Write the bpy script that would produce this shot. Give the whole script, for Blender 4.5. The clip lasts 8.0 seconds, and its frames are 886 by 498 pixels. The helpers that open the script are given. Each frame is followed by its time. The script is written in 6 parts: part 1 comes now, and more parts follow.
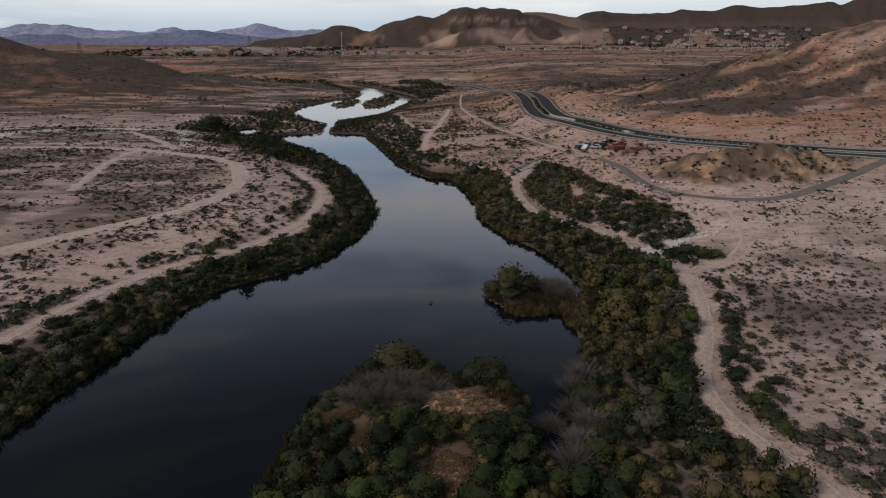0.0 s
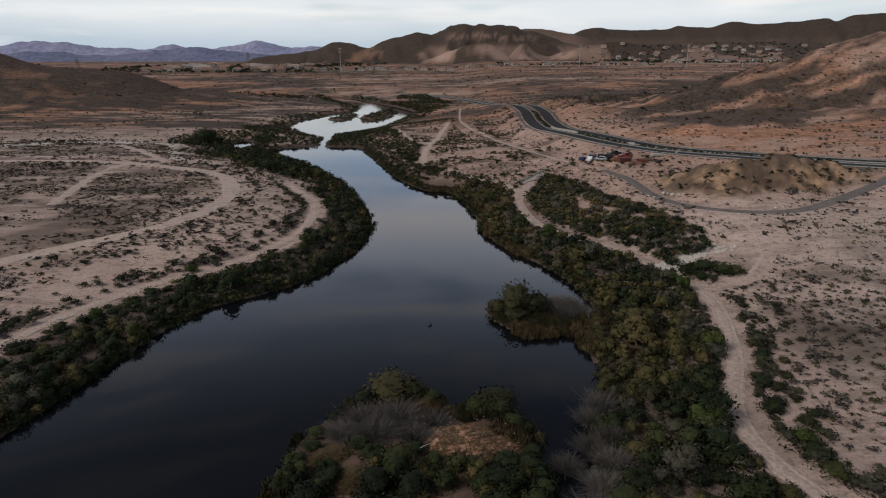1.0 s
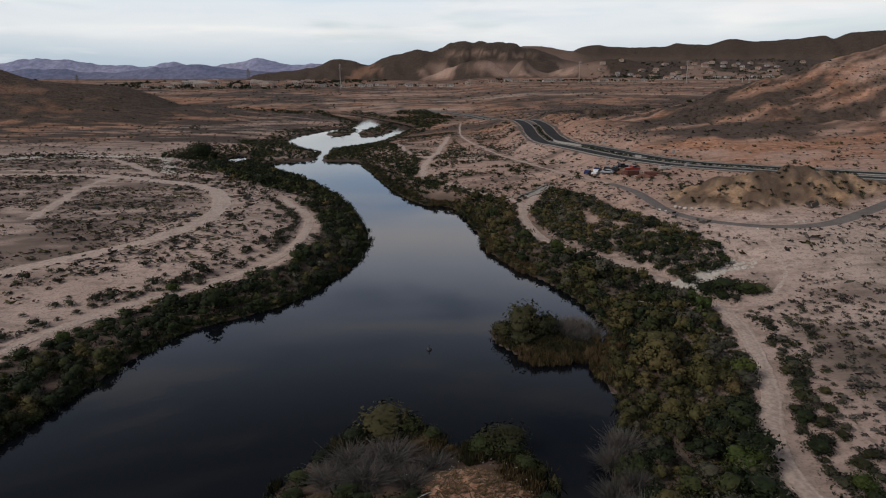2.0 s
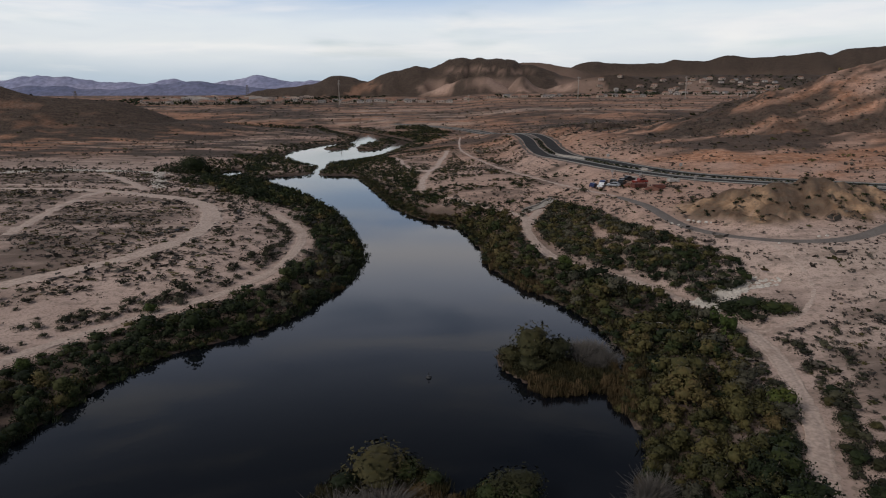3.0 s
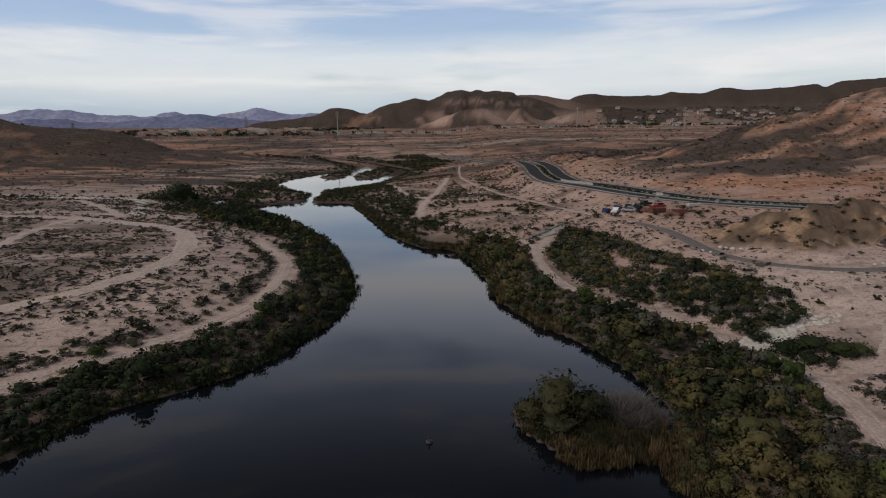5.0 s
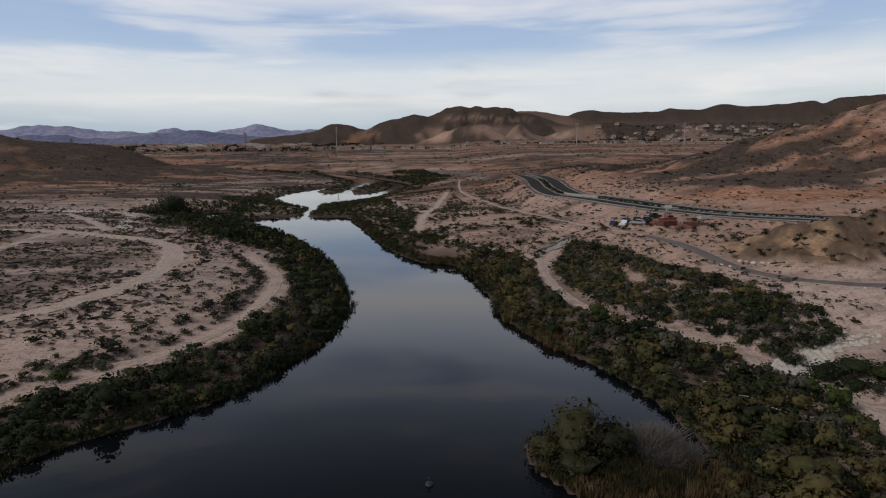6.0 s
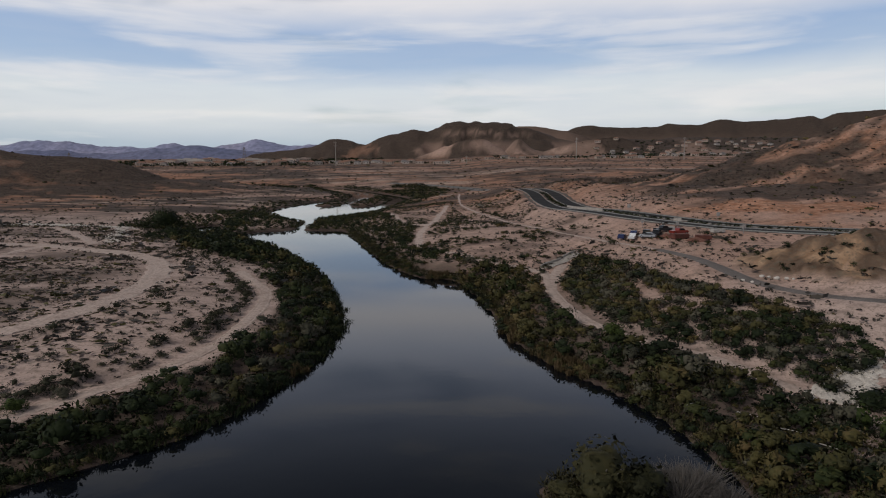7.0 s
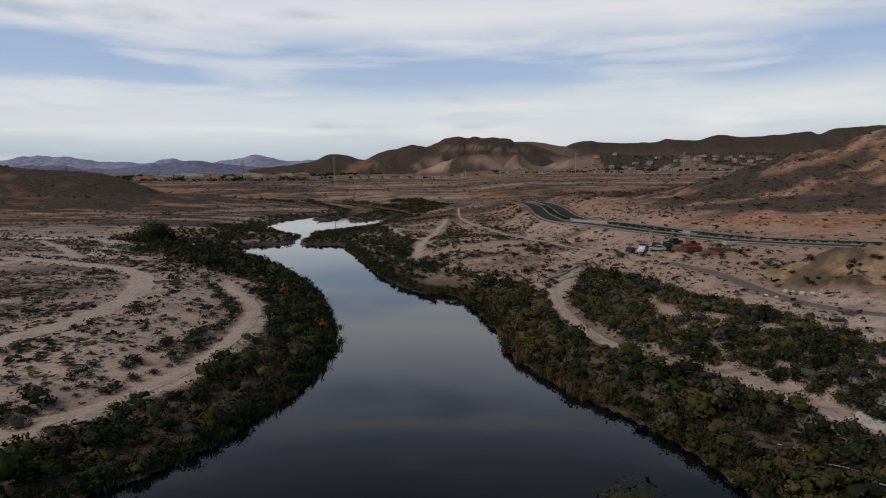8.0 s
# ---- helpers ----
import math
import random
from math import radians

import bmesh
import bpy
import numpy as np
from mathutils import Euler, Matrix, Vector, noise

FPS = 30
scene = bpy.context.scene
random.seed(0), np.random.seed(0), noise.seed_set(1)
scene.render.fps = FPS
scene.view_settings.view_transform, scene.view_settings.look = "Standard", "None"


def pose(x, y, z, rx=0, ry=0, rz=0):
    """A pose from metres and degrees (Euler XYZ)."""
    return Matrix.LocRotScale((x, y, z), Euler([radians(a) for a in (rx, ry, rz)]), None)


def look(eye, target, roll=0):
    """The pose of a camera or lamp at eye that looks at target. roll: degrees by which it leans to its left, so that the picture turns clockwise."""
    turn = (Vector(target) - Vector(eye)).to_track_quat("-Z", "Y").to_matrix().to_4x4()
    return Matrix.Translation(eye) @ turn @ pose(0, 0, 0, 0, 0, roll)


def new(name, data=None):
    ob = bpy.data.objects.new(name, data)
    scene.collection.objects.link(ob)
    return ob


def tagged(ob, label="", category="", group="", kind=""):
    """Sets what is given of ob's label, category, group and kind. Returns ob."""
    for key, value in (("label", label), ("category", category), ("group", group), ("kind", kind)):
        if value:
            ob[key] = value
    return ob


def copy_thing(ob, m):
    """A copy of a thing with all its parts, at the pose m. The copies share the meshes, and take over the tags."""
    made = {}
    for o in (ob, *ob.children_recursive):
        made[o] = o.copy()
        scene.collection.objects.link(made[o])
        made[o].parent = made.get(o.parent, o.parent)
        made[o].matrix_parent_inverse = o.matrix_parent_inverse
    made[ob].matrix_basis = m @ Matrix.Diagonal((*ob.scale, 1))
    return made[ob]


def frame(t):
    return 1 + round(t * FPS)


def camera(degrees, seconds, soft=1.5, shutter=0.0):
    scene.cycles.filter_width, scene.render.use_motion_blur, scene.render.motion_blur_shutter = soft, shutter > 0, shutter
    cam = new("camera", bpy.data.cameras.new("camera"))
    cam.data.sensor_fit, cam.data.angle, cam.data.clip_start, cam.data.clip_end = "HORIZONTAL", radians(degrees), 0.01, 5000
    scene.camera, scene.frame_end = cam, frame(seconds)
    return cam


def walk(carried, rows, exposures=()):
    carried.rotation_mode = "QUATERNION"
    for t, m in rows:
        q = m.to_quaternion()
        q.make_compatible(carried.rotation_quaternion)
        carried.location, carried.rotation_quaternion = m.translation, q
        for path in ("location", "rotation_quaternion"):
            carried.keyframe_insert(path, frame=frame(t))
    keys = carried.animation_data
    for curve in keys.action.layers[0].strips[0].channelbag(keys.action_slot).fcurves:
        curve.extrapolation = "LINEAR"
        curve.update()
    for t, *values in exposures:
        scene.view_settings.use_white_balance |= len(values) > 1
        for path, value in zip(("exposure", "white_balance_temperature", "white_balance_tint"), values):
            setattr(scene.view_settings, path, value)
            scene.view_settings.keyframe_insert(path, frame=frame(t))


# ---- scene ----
cam = camera(70.0, 8.0, soft=1.1)
PATH = [
    (0, (0.149, -7.706, 45.57), (0.161, -5.8, 44.964), -0.0),
    (0.5, (0.033, -3.221, 44.216), (0.047, -1.308, 43.634), -0.0),
    (1, (-0.059, 1.324, 42.862), (-0.043, 3.245, 42.303), -0.1),
    (1.5, (-0.064, 5.787, 41.608), (-0.048, 7.715, 41.074), -0.1),
    (3, (-0.284, 19.177, 38.305), (-0.264, 21.123, 37.844), -0.2),
    (3.5, (-0.388, 23.526, 37.294), (-0.367, 25.478, 36.858), -0.2),
    (4, (-0.497, 27.842, 36.288), (-0.475, 29.799, 35.876), -0.2),
    (4.5, (-0.565, 32.095, 35.24), (-0.542, 34.056, 34.851), -0.3),
    (6, (-0.834, 45.17, 32.113), (-0.807, 47.145, 31.799), -0.3),
    (6.5, (-0.893, 49.509, 31.414), (-0.864, 51.487, 31.121), -0.3),
    (7, (-1.003, 53.817, 30.614), (-0.973, 55.799, 30.347), -0.3),
    (7.5, (-1.152, 57.878, 29.881), (-1.119, 59.862, 29.637), -0.3),
    (8, (-1.185, 61.972, 29.054), (-1.151, 63.96, 28.835), -0.3),
]
walk(cam, [(t, look(eye, target, roll)) for t, eye, target, roll in PATH], [(0, 0.06), (1.5, 0.04), (4, -0.06), (6, -0.12), (8, -0.18)])

# ---- world, sun ----
SUN_EL, SUN_AZ = radians(40), radians(-118)
world = bpy.data.worlds.new("sky")
scene.world = world
world.use_nodes = True


def link_nodes(tree, pairs):
    for a, b in pairs:
        tree.links.new(a, b)


def build_sky():
    """Broken evening cloud: a pale band on the horizon, grey-blue streaks over it, a thick deck overhead."""
    nt = world.node_tree
    nt.nodes.clear()
    out = nt.nodes.new("ShaderNodeOutputWorld")
    bg = nt.nodes.new("ShaderNodeBackground")
    sky = nt.nodes.new("ShaderNodeTexSky")
    sky.sky_type = "NISHITA"
    sky.sun_disc = False
    sky.sun_elevation, sky.sun_rotation = SUN_EL, SUN_AZ
    sky.air_density, sky.dust_density, sky.ozone_density = 1.0, 1.0, 1.5
    gain = nt.nodes.new("ShaderNodeVectorMath")
    gain.operation = "SCALE"
    gain.inputs["Scale"].default_value = 0.10
    tc = nt.nodes.new("ShaderNodeTexCoord")
    sep = nt.nodes.new("ShaderNodeSeparateXYZ")
    nt.links.new(tc.outputs["Generated"], sep.inputs[0])

    def streaks(scale, place, detail, distortion, lo, hi):
        mp = nt.nodes.new("ShaderNodeMapping")
        mp.inputs["Scale"].default_value, mp.inputs["Location"].default_value = scale, place
        mp.inputs["Rotation"].default_value = (0, radians(1.5), 0)
        n = nt.nodes.new("ShaderNodeTexNoise")
        n.inputs["Scale"].default_value, n.inputs["Detail"].default_value = 1.0, detail
        n.inputs["Distortion"].default_value = distortion
        r = nt.nodes.new("ShaderNodeMapRange")
        r.interpolation_type = "SMOOTHSTEP"
        r.inputs["From Min"].default_value, r.inputs["From Max"].default_value = lo, hi
        link_nodes(nt, [(tc.outputs["Generated"], mp.inputs["Vector"]), (mp.outputs[0], n.inputs["Vector"]), (n.outputs["Fac"], r.inputs["Value"])])
        return n.outputs["Fac"], r.outputs[0]

    def scaled(v, k):
        m = nt.nodes.new("ShaderNodeMath")
        m.operation = "MULTIPLY"
        m.inputs[1].default_value = k
        nt.links.new(v, m.inputs[0])
        return m.outputs[0]

    def blend(fac, a, b):
        m = nt.nodes.new("ShaderNodeMix")
        m.data_type = "RGBA"
        nt.links.new(fac, m.inputs[0])
        nt.links.new(a, m.inputs[6])
        if isinstance(b, tuple):
            m.inputs[7].default_value = b
        else:
            nt.links.new(b, m.inputs[7])
        return m.outputs[2]

    drift, _ = streaks((2.2, 2.2, 9.0), (4.3, 1.1, 0.6), 5, 0.2, 0.3, 0.7)
    _, wisp = streaks((3.4, 3.4, 26.0), (0.7, 5.2, 2.4), 6, 0.35, 0.50, 0.70)
    _, gaps = streaks((2.6, 2.6, 14.0), (8.1, 2.0, 3.3), 5, 0.4, 0.52, 0.68)
    _, folds = streaks((7.0, 7.0, 44.0), (1.9, 7.7, 5.1), 5, 0.8, 0.30, 0.72)
    sway = nt.nodes.new("ShaderNodeMath")
    sway.operation = "MULTIPLY_ADD"
    sway.inputs[1].default_value, sway.inputs[2].default_value = 0.08, -0.04
    height = nt.nodes.new("ShaderNodeMath")
    link_nodes(nt, [(drift, sway.inputs[0]), (sep.outputs[2], height.inputs[0]), (sway.outputs[0], height.inputs[1])])
    deck = nt.nodes.new("ShaderNodeValToRGB")
    els = deck.color_ramp.elements
    layers = [(0.0, (0.32, 0.43, 0.54)), (0.035, (0.47, 0.55, 0.62)), (0.075, (0.74, 0.77, 0.78)), (0.115, (0.70, 0.755, 0.80)), (0.150, (0.40, 0.53, 0.72)), (0.19, (0.35, 0.48, 0.70)), (0.235, (0.80, 0.79, 0.82)), (0.275, (0.67, 0.72, 0.85)), (0.36, (0.50, 0.57, 0.75)), (0.5, (0.38, 0.44, 0.57)), (1.0, (0.34, 0.36, 0.40))]
    while len(els) < len(layers):
        els.new(0.5)
    for e, (at, c) in zip(els, layers):
        e.position, e.color = at, (c[0], c[1], c[2], 1)
    nt.links.new(height.outputs[0], deck.inputs[0])
    colour = blend(scaled(gaps, 0.45), deck.outputs[0], gain.outputs[0])
    colour = blend(scaled(wisp, 0.50), colour, (0.92, 0.885, 0.86, 1))
    colour = blend(scaled(folds, 0.16), colour, (0.54, 0.60, 0.72, 1))
    # the cloud deck thickens overhead and lets less light through
    thick = nt.nodes.new("ShaderNodeMapRange")
    thick.interpolation_type = "SMOOTHSTEP"
    thick.inputs["From Min"].default_value, thick.inputs["From Max"].default_value = 0.25, 0.54
    thick.inputs["To Min"].default_value, thick.inputs["To Max"].default_value = 1.05, 0.24
    link_nodes(nt, [(sky.outputs[0], gain.inputs[0]), (colour, bg.inputs["Color"]), (sep.outputs[2], thick.inputs["Value"]), (thick.outputs[0], bg.inputs["Strength"]), (bg.outputs[0], out.inputs[0])])


build_sky()
sun = new("sun", bpy.data.lights.new("sun", "SUN"))
sun.data.energy, sun.data.angle, sun.data.color = 1.62, radians(20), (1.0, 0.95, 0.895)
sun.matrix_world = Matrix.Rotation(-SUN_AZ, 4, "Z") @ Matrix.Rotation(SUN_EL - math.pi / 2, 4, "X")


# ---- materials ----
def rgba(c):
    return (c[0], c[1], c[2], 1.0)


def material(name, colours, scale, rough=0.9, bump=0.3, fine=8.0, metal=0.0, spec=0.3, spread=(0.3, 0.7), per_object=0.0, dist=0.05):
    """A rough natural surface: colours blended by coarse noise, fine grain in colour and relief."""
    m = bpy.data.materials.new(name)
    m.use_nodes = True
    nt = m.node_tree
    bsdf = nt.nodes["Principled BSDF"]
    geo = nt.nodes.new("ShaderNodeNewGeometry")
    n = nt.nodes.new("ShaderNodeTexNoise")
    n.inputs["Scale"].default_value, n.inputs["Detail"].default_value = scale, 6
    ramp = nt.nodes.new("ShaderNodeValToRGB")
    els = ramp.color_ramp.elements
    while len(els) < len(colours):
        els.new(0.5)
    for i, c in enumerate(colours):
        els[i].position = spread[0] + (spread[1] - spread[0]) * i / max(1, len(colours) - 1)
        els[i].color = rgba(c)
    f = nt.nodes.new("ShaderNodeTexNoise")
    f.inputs["Scale"].default_value, f.inputs["Detail"].default_value = scale * fine, 4
    mr = nt.nodes.new("ShaderNodeMapRange")
    mr.inputs["From Min"].default_value, mr.inputs["From Max"].default_value = 0.3, 0.7
    mr.inputs["To Min"].default_value, mr.inputs["To Max"].default_value = 0.75, 1.25
    mul = nt.nodes.new("ShaderNodeVectorMath")
    mul.operation = "SCALE"
    b = nt.nodes.new("ShaderNodeBump")
    b.inputs["Strength"].default_value, b.inputs["Distance"].default_value = bump, dist
    link_nodes(nt, [(geo.outputs["Position"], n.inputs["Vector"]), (geo.outputs["Position"], f.inputs["Vector"]), (n.outputs["Fac"], ramp.inputs[0]), (f.outputs["Fac"], mr.inputs["Value"]),
                    (ramp.outputs[0], mul.inputs[0]), (mr.outputs[0], mul.inputs["Scale"]), (f.outputs["Fac"], b.inputs["Height"]), (b.outputs[0], bsdf.inputs["Normal"])])
    last = mul.outputs[0]
    if per_object:
        info = nt.nodes.new("ShaderNodeObjectInfo")
        hsv = nt.nodes.new("ShaderNodeHueSaturation")
        v = nt.nodes.new("ShaderNodeMapRange")
        v.inputs["To Min"].default_value, v.inputs["To Max"].default_value = 1 - per_object, 1 + per_object
        link_nodes(nt, [(info.outputs["Random"], v.inputs["Value"]), (v.outputs[0], hsv.inputs["Value"]), (last, hsv.inputs["Color"])])
        last = hsv.outputs[0]
    nt.links.new(last, bsdf.inputs["Base Color"])
    bsdf.inputs["Roughness"].default_value, bsdf.inputs["Metallic"].default_value, bsdf.inputs["Specular IOR Level"].default_value = rough, metal, spec
    return m


def ground_material():
    """Desert soil: four soils weighted by the surface attribute 'soil', stones and tufts as grain."""
    m = bpy.data.materials.new("desert_soil")
    m.use_nodes = True
    nt = m.node_tree
    bsdf = nt.nodes["Principled BSDF"]
    geo = nt.nodes.new("ShaderNodeNewGeometry")
    at = nt.nodes.new("ShaderNodeAttribute")
    at.attribute_name = "soil"
    sep = nt.nodes.new("ShaderNodeSeparateColor")
    nt.links.new(at.outputs["Color"], sep.inputs[0])

    def noise_at(scale, detail, lo, hi):
        n = nt.nodes.new("ShaderNodeTexNoise")
        n.inputs["Scale"].default_value, n.inputs["Detail"].default_value = scale, detail
        nt.links.new(geo.outputs["Position"], n.inputs["Vector"])
        r = nt.nodes.new("ShaderNodeMapRange")
        r.inputs["From Min"].default_value, r.inputs["From Max"].default_value = lo, hi
        nt.links.new(n.outputs["Fac"], r.inputs["Value"])
        return n.outputs["Fac"], r.outputs[0]

    def mixed(fac, a, b):
        x = nt.nodes.new("ShaderNodeMix")
        x.data_type = "RGBA"
        for s, v in ((x.inputs[0], fac), (x.inputs[6], a), (x.inputs[7], b)):
            if isinstance(v, tuple):
                s.default_value = rgba(v)
            else:
                nt.links.new(v, s)
        return x.outputs[2]

    _, big = noise_at(0.045, 5, 0.35, 0.65)
    _, mid = noise_at(0.4, 6, 0.35, 0.65)
    fineraw, fine = noise_at(2.6, 5, 0.52, 0.68)
    _, speck = noise_at(0.9, 3, 0.56, 0.64)
    base = mixed(big, (0.445, 0.318, 0.265), (0.625, 0.466, 0.398))
    base = mixed(mid, base, (0.50, 0.368, 0.316))
    red = mixed(mid, (0.34, 0.150, 0.083), (0.56, 0.300, 0.195))
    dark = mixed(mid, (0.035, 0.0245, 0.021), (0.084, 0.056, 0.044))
    pale = mixed(mid, (0.50, 0.40, 0.335), (0.62, 0.51, 0.43))
    c = mixed(sep.outputs[0], base, red)
    c = mixed(sep.outputs[2], c, pale)
    ochre = mixed(mid, (0.26, 0.155, 0.092), (0.47, 0.305, 0.190))
    c = mixed(at.outputs["Alpha"], c, ochre)
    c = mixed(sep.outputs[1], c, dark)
    # gravel drawn out along the slope
    drawn = nt.nodes.new("ShaderNodeMapping")
    drawn.inputs["Scale"].default_value, drawn.inputs["Rotation"].default_value = (0.055, 0.24, 0.5), (0, 0, radians(-12))
    grit = nt.nodes.new("ShaderNodeTexNoise")
    grit.inputs["Scale"].default_value, grit.inputs["Detail"].default_value, grit.inputs["Roughness"].default_value = 1.0, 8, 0.68
    span = nt.nodes.new("ShaderNodeMapRange")
    span.inputs["From Min"].default_value, span.inputs["From Max"].default_value, span.inputs["To Max"].default_value = 0.50, 0.60, 0.42
    link_nodes(nt, [(geo.outputs["Position"], drawn.inputs["Vector"]), (drawn.outputs[0], grit.inputs["Vector"]), (grit.outputs["Fac"], span.inputs["Value"])])
    c = mixed(span.outputs[0], c, (0.135, 0.100, 0.078))
    # dry tufts and stones, too small to stand as shrubs
    half = nt.nodes.new("ShaderNodeMath")
    half.operation = "MULTIPLY"
    half.inputs[1].default_value = 0.55
    nt.links.new(fine, half.inputs[0])
    c = mixed(half.outputs[0], c, (0.17, 0.13, 0.10))
    h2 = nt.nodes.new("ShaderNodeMath")
    h2.operation = "MULTIPLY"
    h2.inputs[1].default_value = 0.45
    nt.links.new(speck, h2.inputs[0])
    c = mixed(h2.outputs[0], c, (0.13, 0.115, 0.085))
    b = nt.nodes.new("ShaderNodeBump")
    b.inputs["Strength"].default_value, b.inputs["Distance"].default_value = 0.5, 0.25
    link_nodes(nt, [(fineraw, b.inputs["Height"]), (b.outputs[0], bsdf.inputs["Normal"]), (c, bsdf.inputs["Base Color"])])
    bsdf.inputs["Roughness"].default_value, bsdf.inputs["Specular IOR Level"].default_value = 0.95, 0.15
    return m


def leaf_material(name, colours):
    """Leaves: the tone goes by the place and the single plant, and a little by the leaf."""
    m = bpy.data.materials.new(name)
    m.use_nodes = True
    nt = m.node_tree
    bsdf = nt.nodes["Principled BSDF"]
    geo = nt.nodes.new("ShaderNodeNewGeometry")
    plant = nt.nodes.new("ShaderNodeAttribute")
    plant.attribute_name = "tone"
    n = nt.nodes.new("ShaderNodeTexNoise")
    n.inputs["Scale"].default_value, n.inputs["Detail"].default_value = 0.16, 3

    def added(value, gain, rest):
        a = nt.nodes.new("ShaderNodeMath")
        a.operation = "MULTIPLY_ADD"
        a.inputs[1].default_value = gain
        nt.links.new(value, a.inputs[0])
        if isinstance(rest, float):
            a.inputs[2].default_value = rest
        else:
            nt.links.new(rest, a.inputs[2])
        return a.outputs[0]

    ramp = nt.nodes.new("ShaderNodeValToRGB")
    els = ramp.color_ramp.elements
    while len(els) < len(colours):
        els.new(0.5)
    for i, c in enumerate(colours):
        els[i].position = 0.24 + 0.52 * i / max(1, len(colours) - 1)
        els[i].color = rgba(c)
    nt.links.new(geo.outputs["Position"], n.inputs["Vector"])
    tone = added(geo.outputs["Random Per Island"], 0.16, added(plant.outputs["Fac"], 0.42, added(n.outputs["Fac"], 0.5, -0.04)))
    link_nodes(nt, [(tone, ramp.inputs[0]), (ramp.outputs[0], bsdf.inputs["Base Color"])])
    bsdf.inputs["Roughness"].default_value, bsdf.inputs["Specular IOR Level"].default_value = 0.75, 0.2
    return m


def water_material():
    m = bpy.data.materials.new("lake_water")
    m.use_nodes = True
    nt = m.node_tree
    bsdf = nt.nodes["Principled BSDF"]
    bsdf.inputs["Base Color"].default_value = (0.0042, 0.0053, 0.0080, 1)
    bsdf.inputs["Roughness"].default_value, bsdf.inputs["IOR"].default_value = 0.03, 1.33
    geo = nt.nodes.new("ShaderNodeNewGeometry")
    n = nt.nodes.new("ShaderNodeTexNoise")
    n.inputs["Scale"].default_value, n.inputs["Detail"].default_value = 0.9, 3
    b = nt.nodes.new("ShaderNodeBump")
    b.inputs["Strength"].default_value, b.inputs["Distance"].default_value = 0.08, 0.05
    link_nodes(nt, [(geo.outputs["Position"], n.inputs["Vector"]), (n.outputs["Fac"], b.inputs["Height"]), (b.outputs[0], bsdf.inputs["Normal"])])
    return m


M_GROUND = ground_material()
M_WATER = water_material()
M_TRACK = material("packed_dirt", [(0.40, 0.298, 0.250), (0.50, 0.387, 0.330), (0.44, 0.332, 0.279)], 0.25, 0.95, 0.3, 8)
M_ASPHALT = material("asphalt", [(0.030, 0.029, 0.030), (0.048, 0.045, 0.045)], 0.15, 0.95, 0.15, 20, spec=0.08)
M_PATHWAY = material("worn_pavement", [(0.15, 0.13, 0.12), (0.20, 0.175, 0.16)], 0.3, 0.95, 0.15, 10, spec=0.1)
M_CONCRETE = material("weathered_concrete", [(0.30, 0.265, 0.235), (0.41, 0.37, 0.33)], 0.5, 0.85, 0.2, 8)
M_GREEN = leaf_material("willow_leaves", [(0.006, 0.009, 0.003), (0.012, 0.018, 0.006), (0.023, 0.032, 0.009), (0.048, 0.050, 0.015)])
M_OLIVE = leaf_material("tamarisk_leaves", [(0.026, 0.026, 0.010), (0.052, 0.048, 0.016), (0.082, 0.069, 0.024), (0.112, 0.078, 0.033)])
M_SAGE = leaf_material("saltbush_leaves", [(0.034, 0.033, 0.022), (0.064, 0.060, 0.040), (0.110, 0.098, 0.068)])
M_DRY = leaf_material("dry_brush", [(0.045, 0.038, 0.032), (0.080, 0.068, 0.056), (0.125, 0.106, 0.085)])
M_BRIGHT = leaf_material("cottonwood_leaves", [(0.019, 0.031, 0.007), (0.042, 0.058, 0.012), (0.076, 0.080, 0.018)])
M_TAMARISK = leaf_material("dark_tamarisk_sprays", [(0.016, 0.017, 0.007), (0.034, 0.033, 0.013), (0.062, 0.052, 0.020)])
M_SCRUB = leaf_material("grey_olive_scrub", [(0.020, 0.020, 0.012), (0.038, 0.037, 0.021), (0.070, 0.064, 0.038)])
M_REED = leaf_material("dry_reeds", [(0.048, 0.034, 0.016), (0.095, 0.064, 0.030), (0.155, 0.106, 0.056)])
M_CATTAIL = leaf_material("cattail_blades", [(0.020, 0.020, 0.009), (0.040, 0.036, 0.015), (0.075, 0.058, 0.026)])
M_WOOD = material("grey_wood", [(0.10, 0.08, 0.065), (0.19, 0.16, 0.13)], 2.0, 0.9, 0.3)

# ---- the plan: curves, distance, relief ----
RNG = np.random.default_rng(7)


def spline(points, closed=False, step=10):
    """Catmull-Rom curve through points of any dimension."""
    p = np.asarray(points, float)
    if closed:
        q = np.vstack([p[-1], p, p[0], p[1]])
    else:
        q = np.vstack([2 * p[0] - p[1], p, 2 * p[-1] - p[-2]])
    out = []
    for i in range(len(q) - 3):
        a, b, c, d = q[i:i + 4]
        for k in range(step):
            t = k / step
            out.append(0.5 * (2 * b + (c - a) * t + (2 * a - 5 * b + 4 * c - d) * t * t + (3 * b - a - 3 * c + d) * t ** 3))
    if not closed:
        out.append(p[-1])
    return np.array(out)


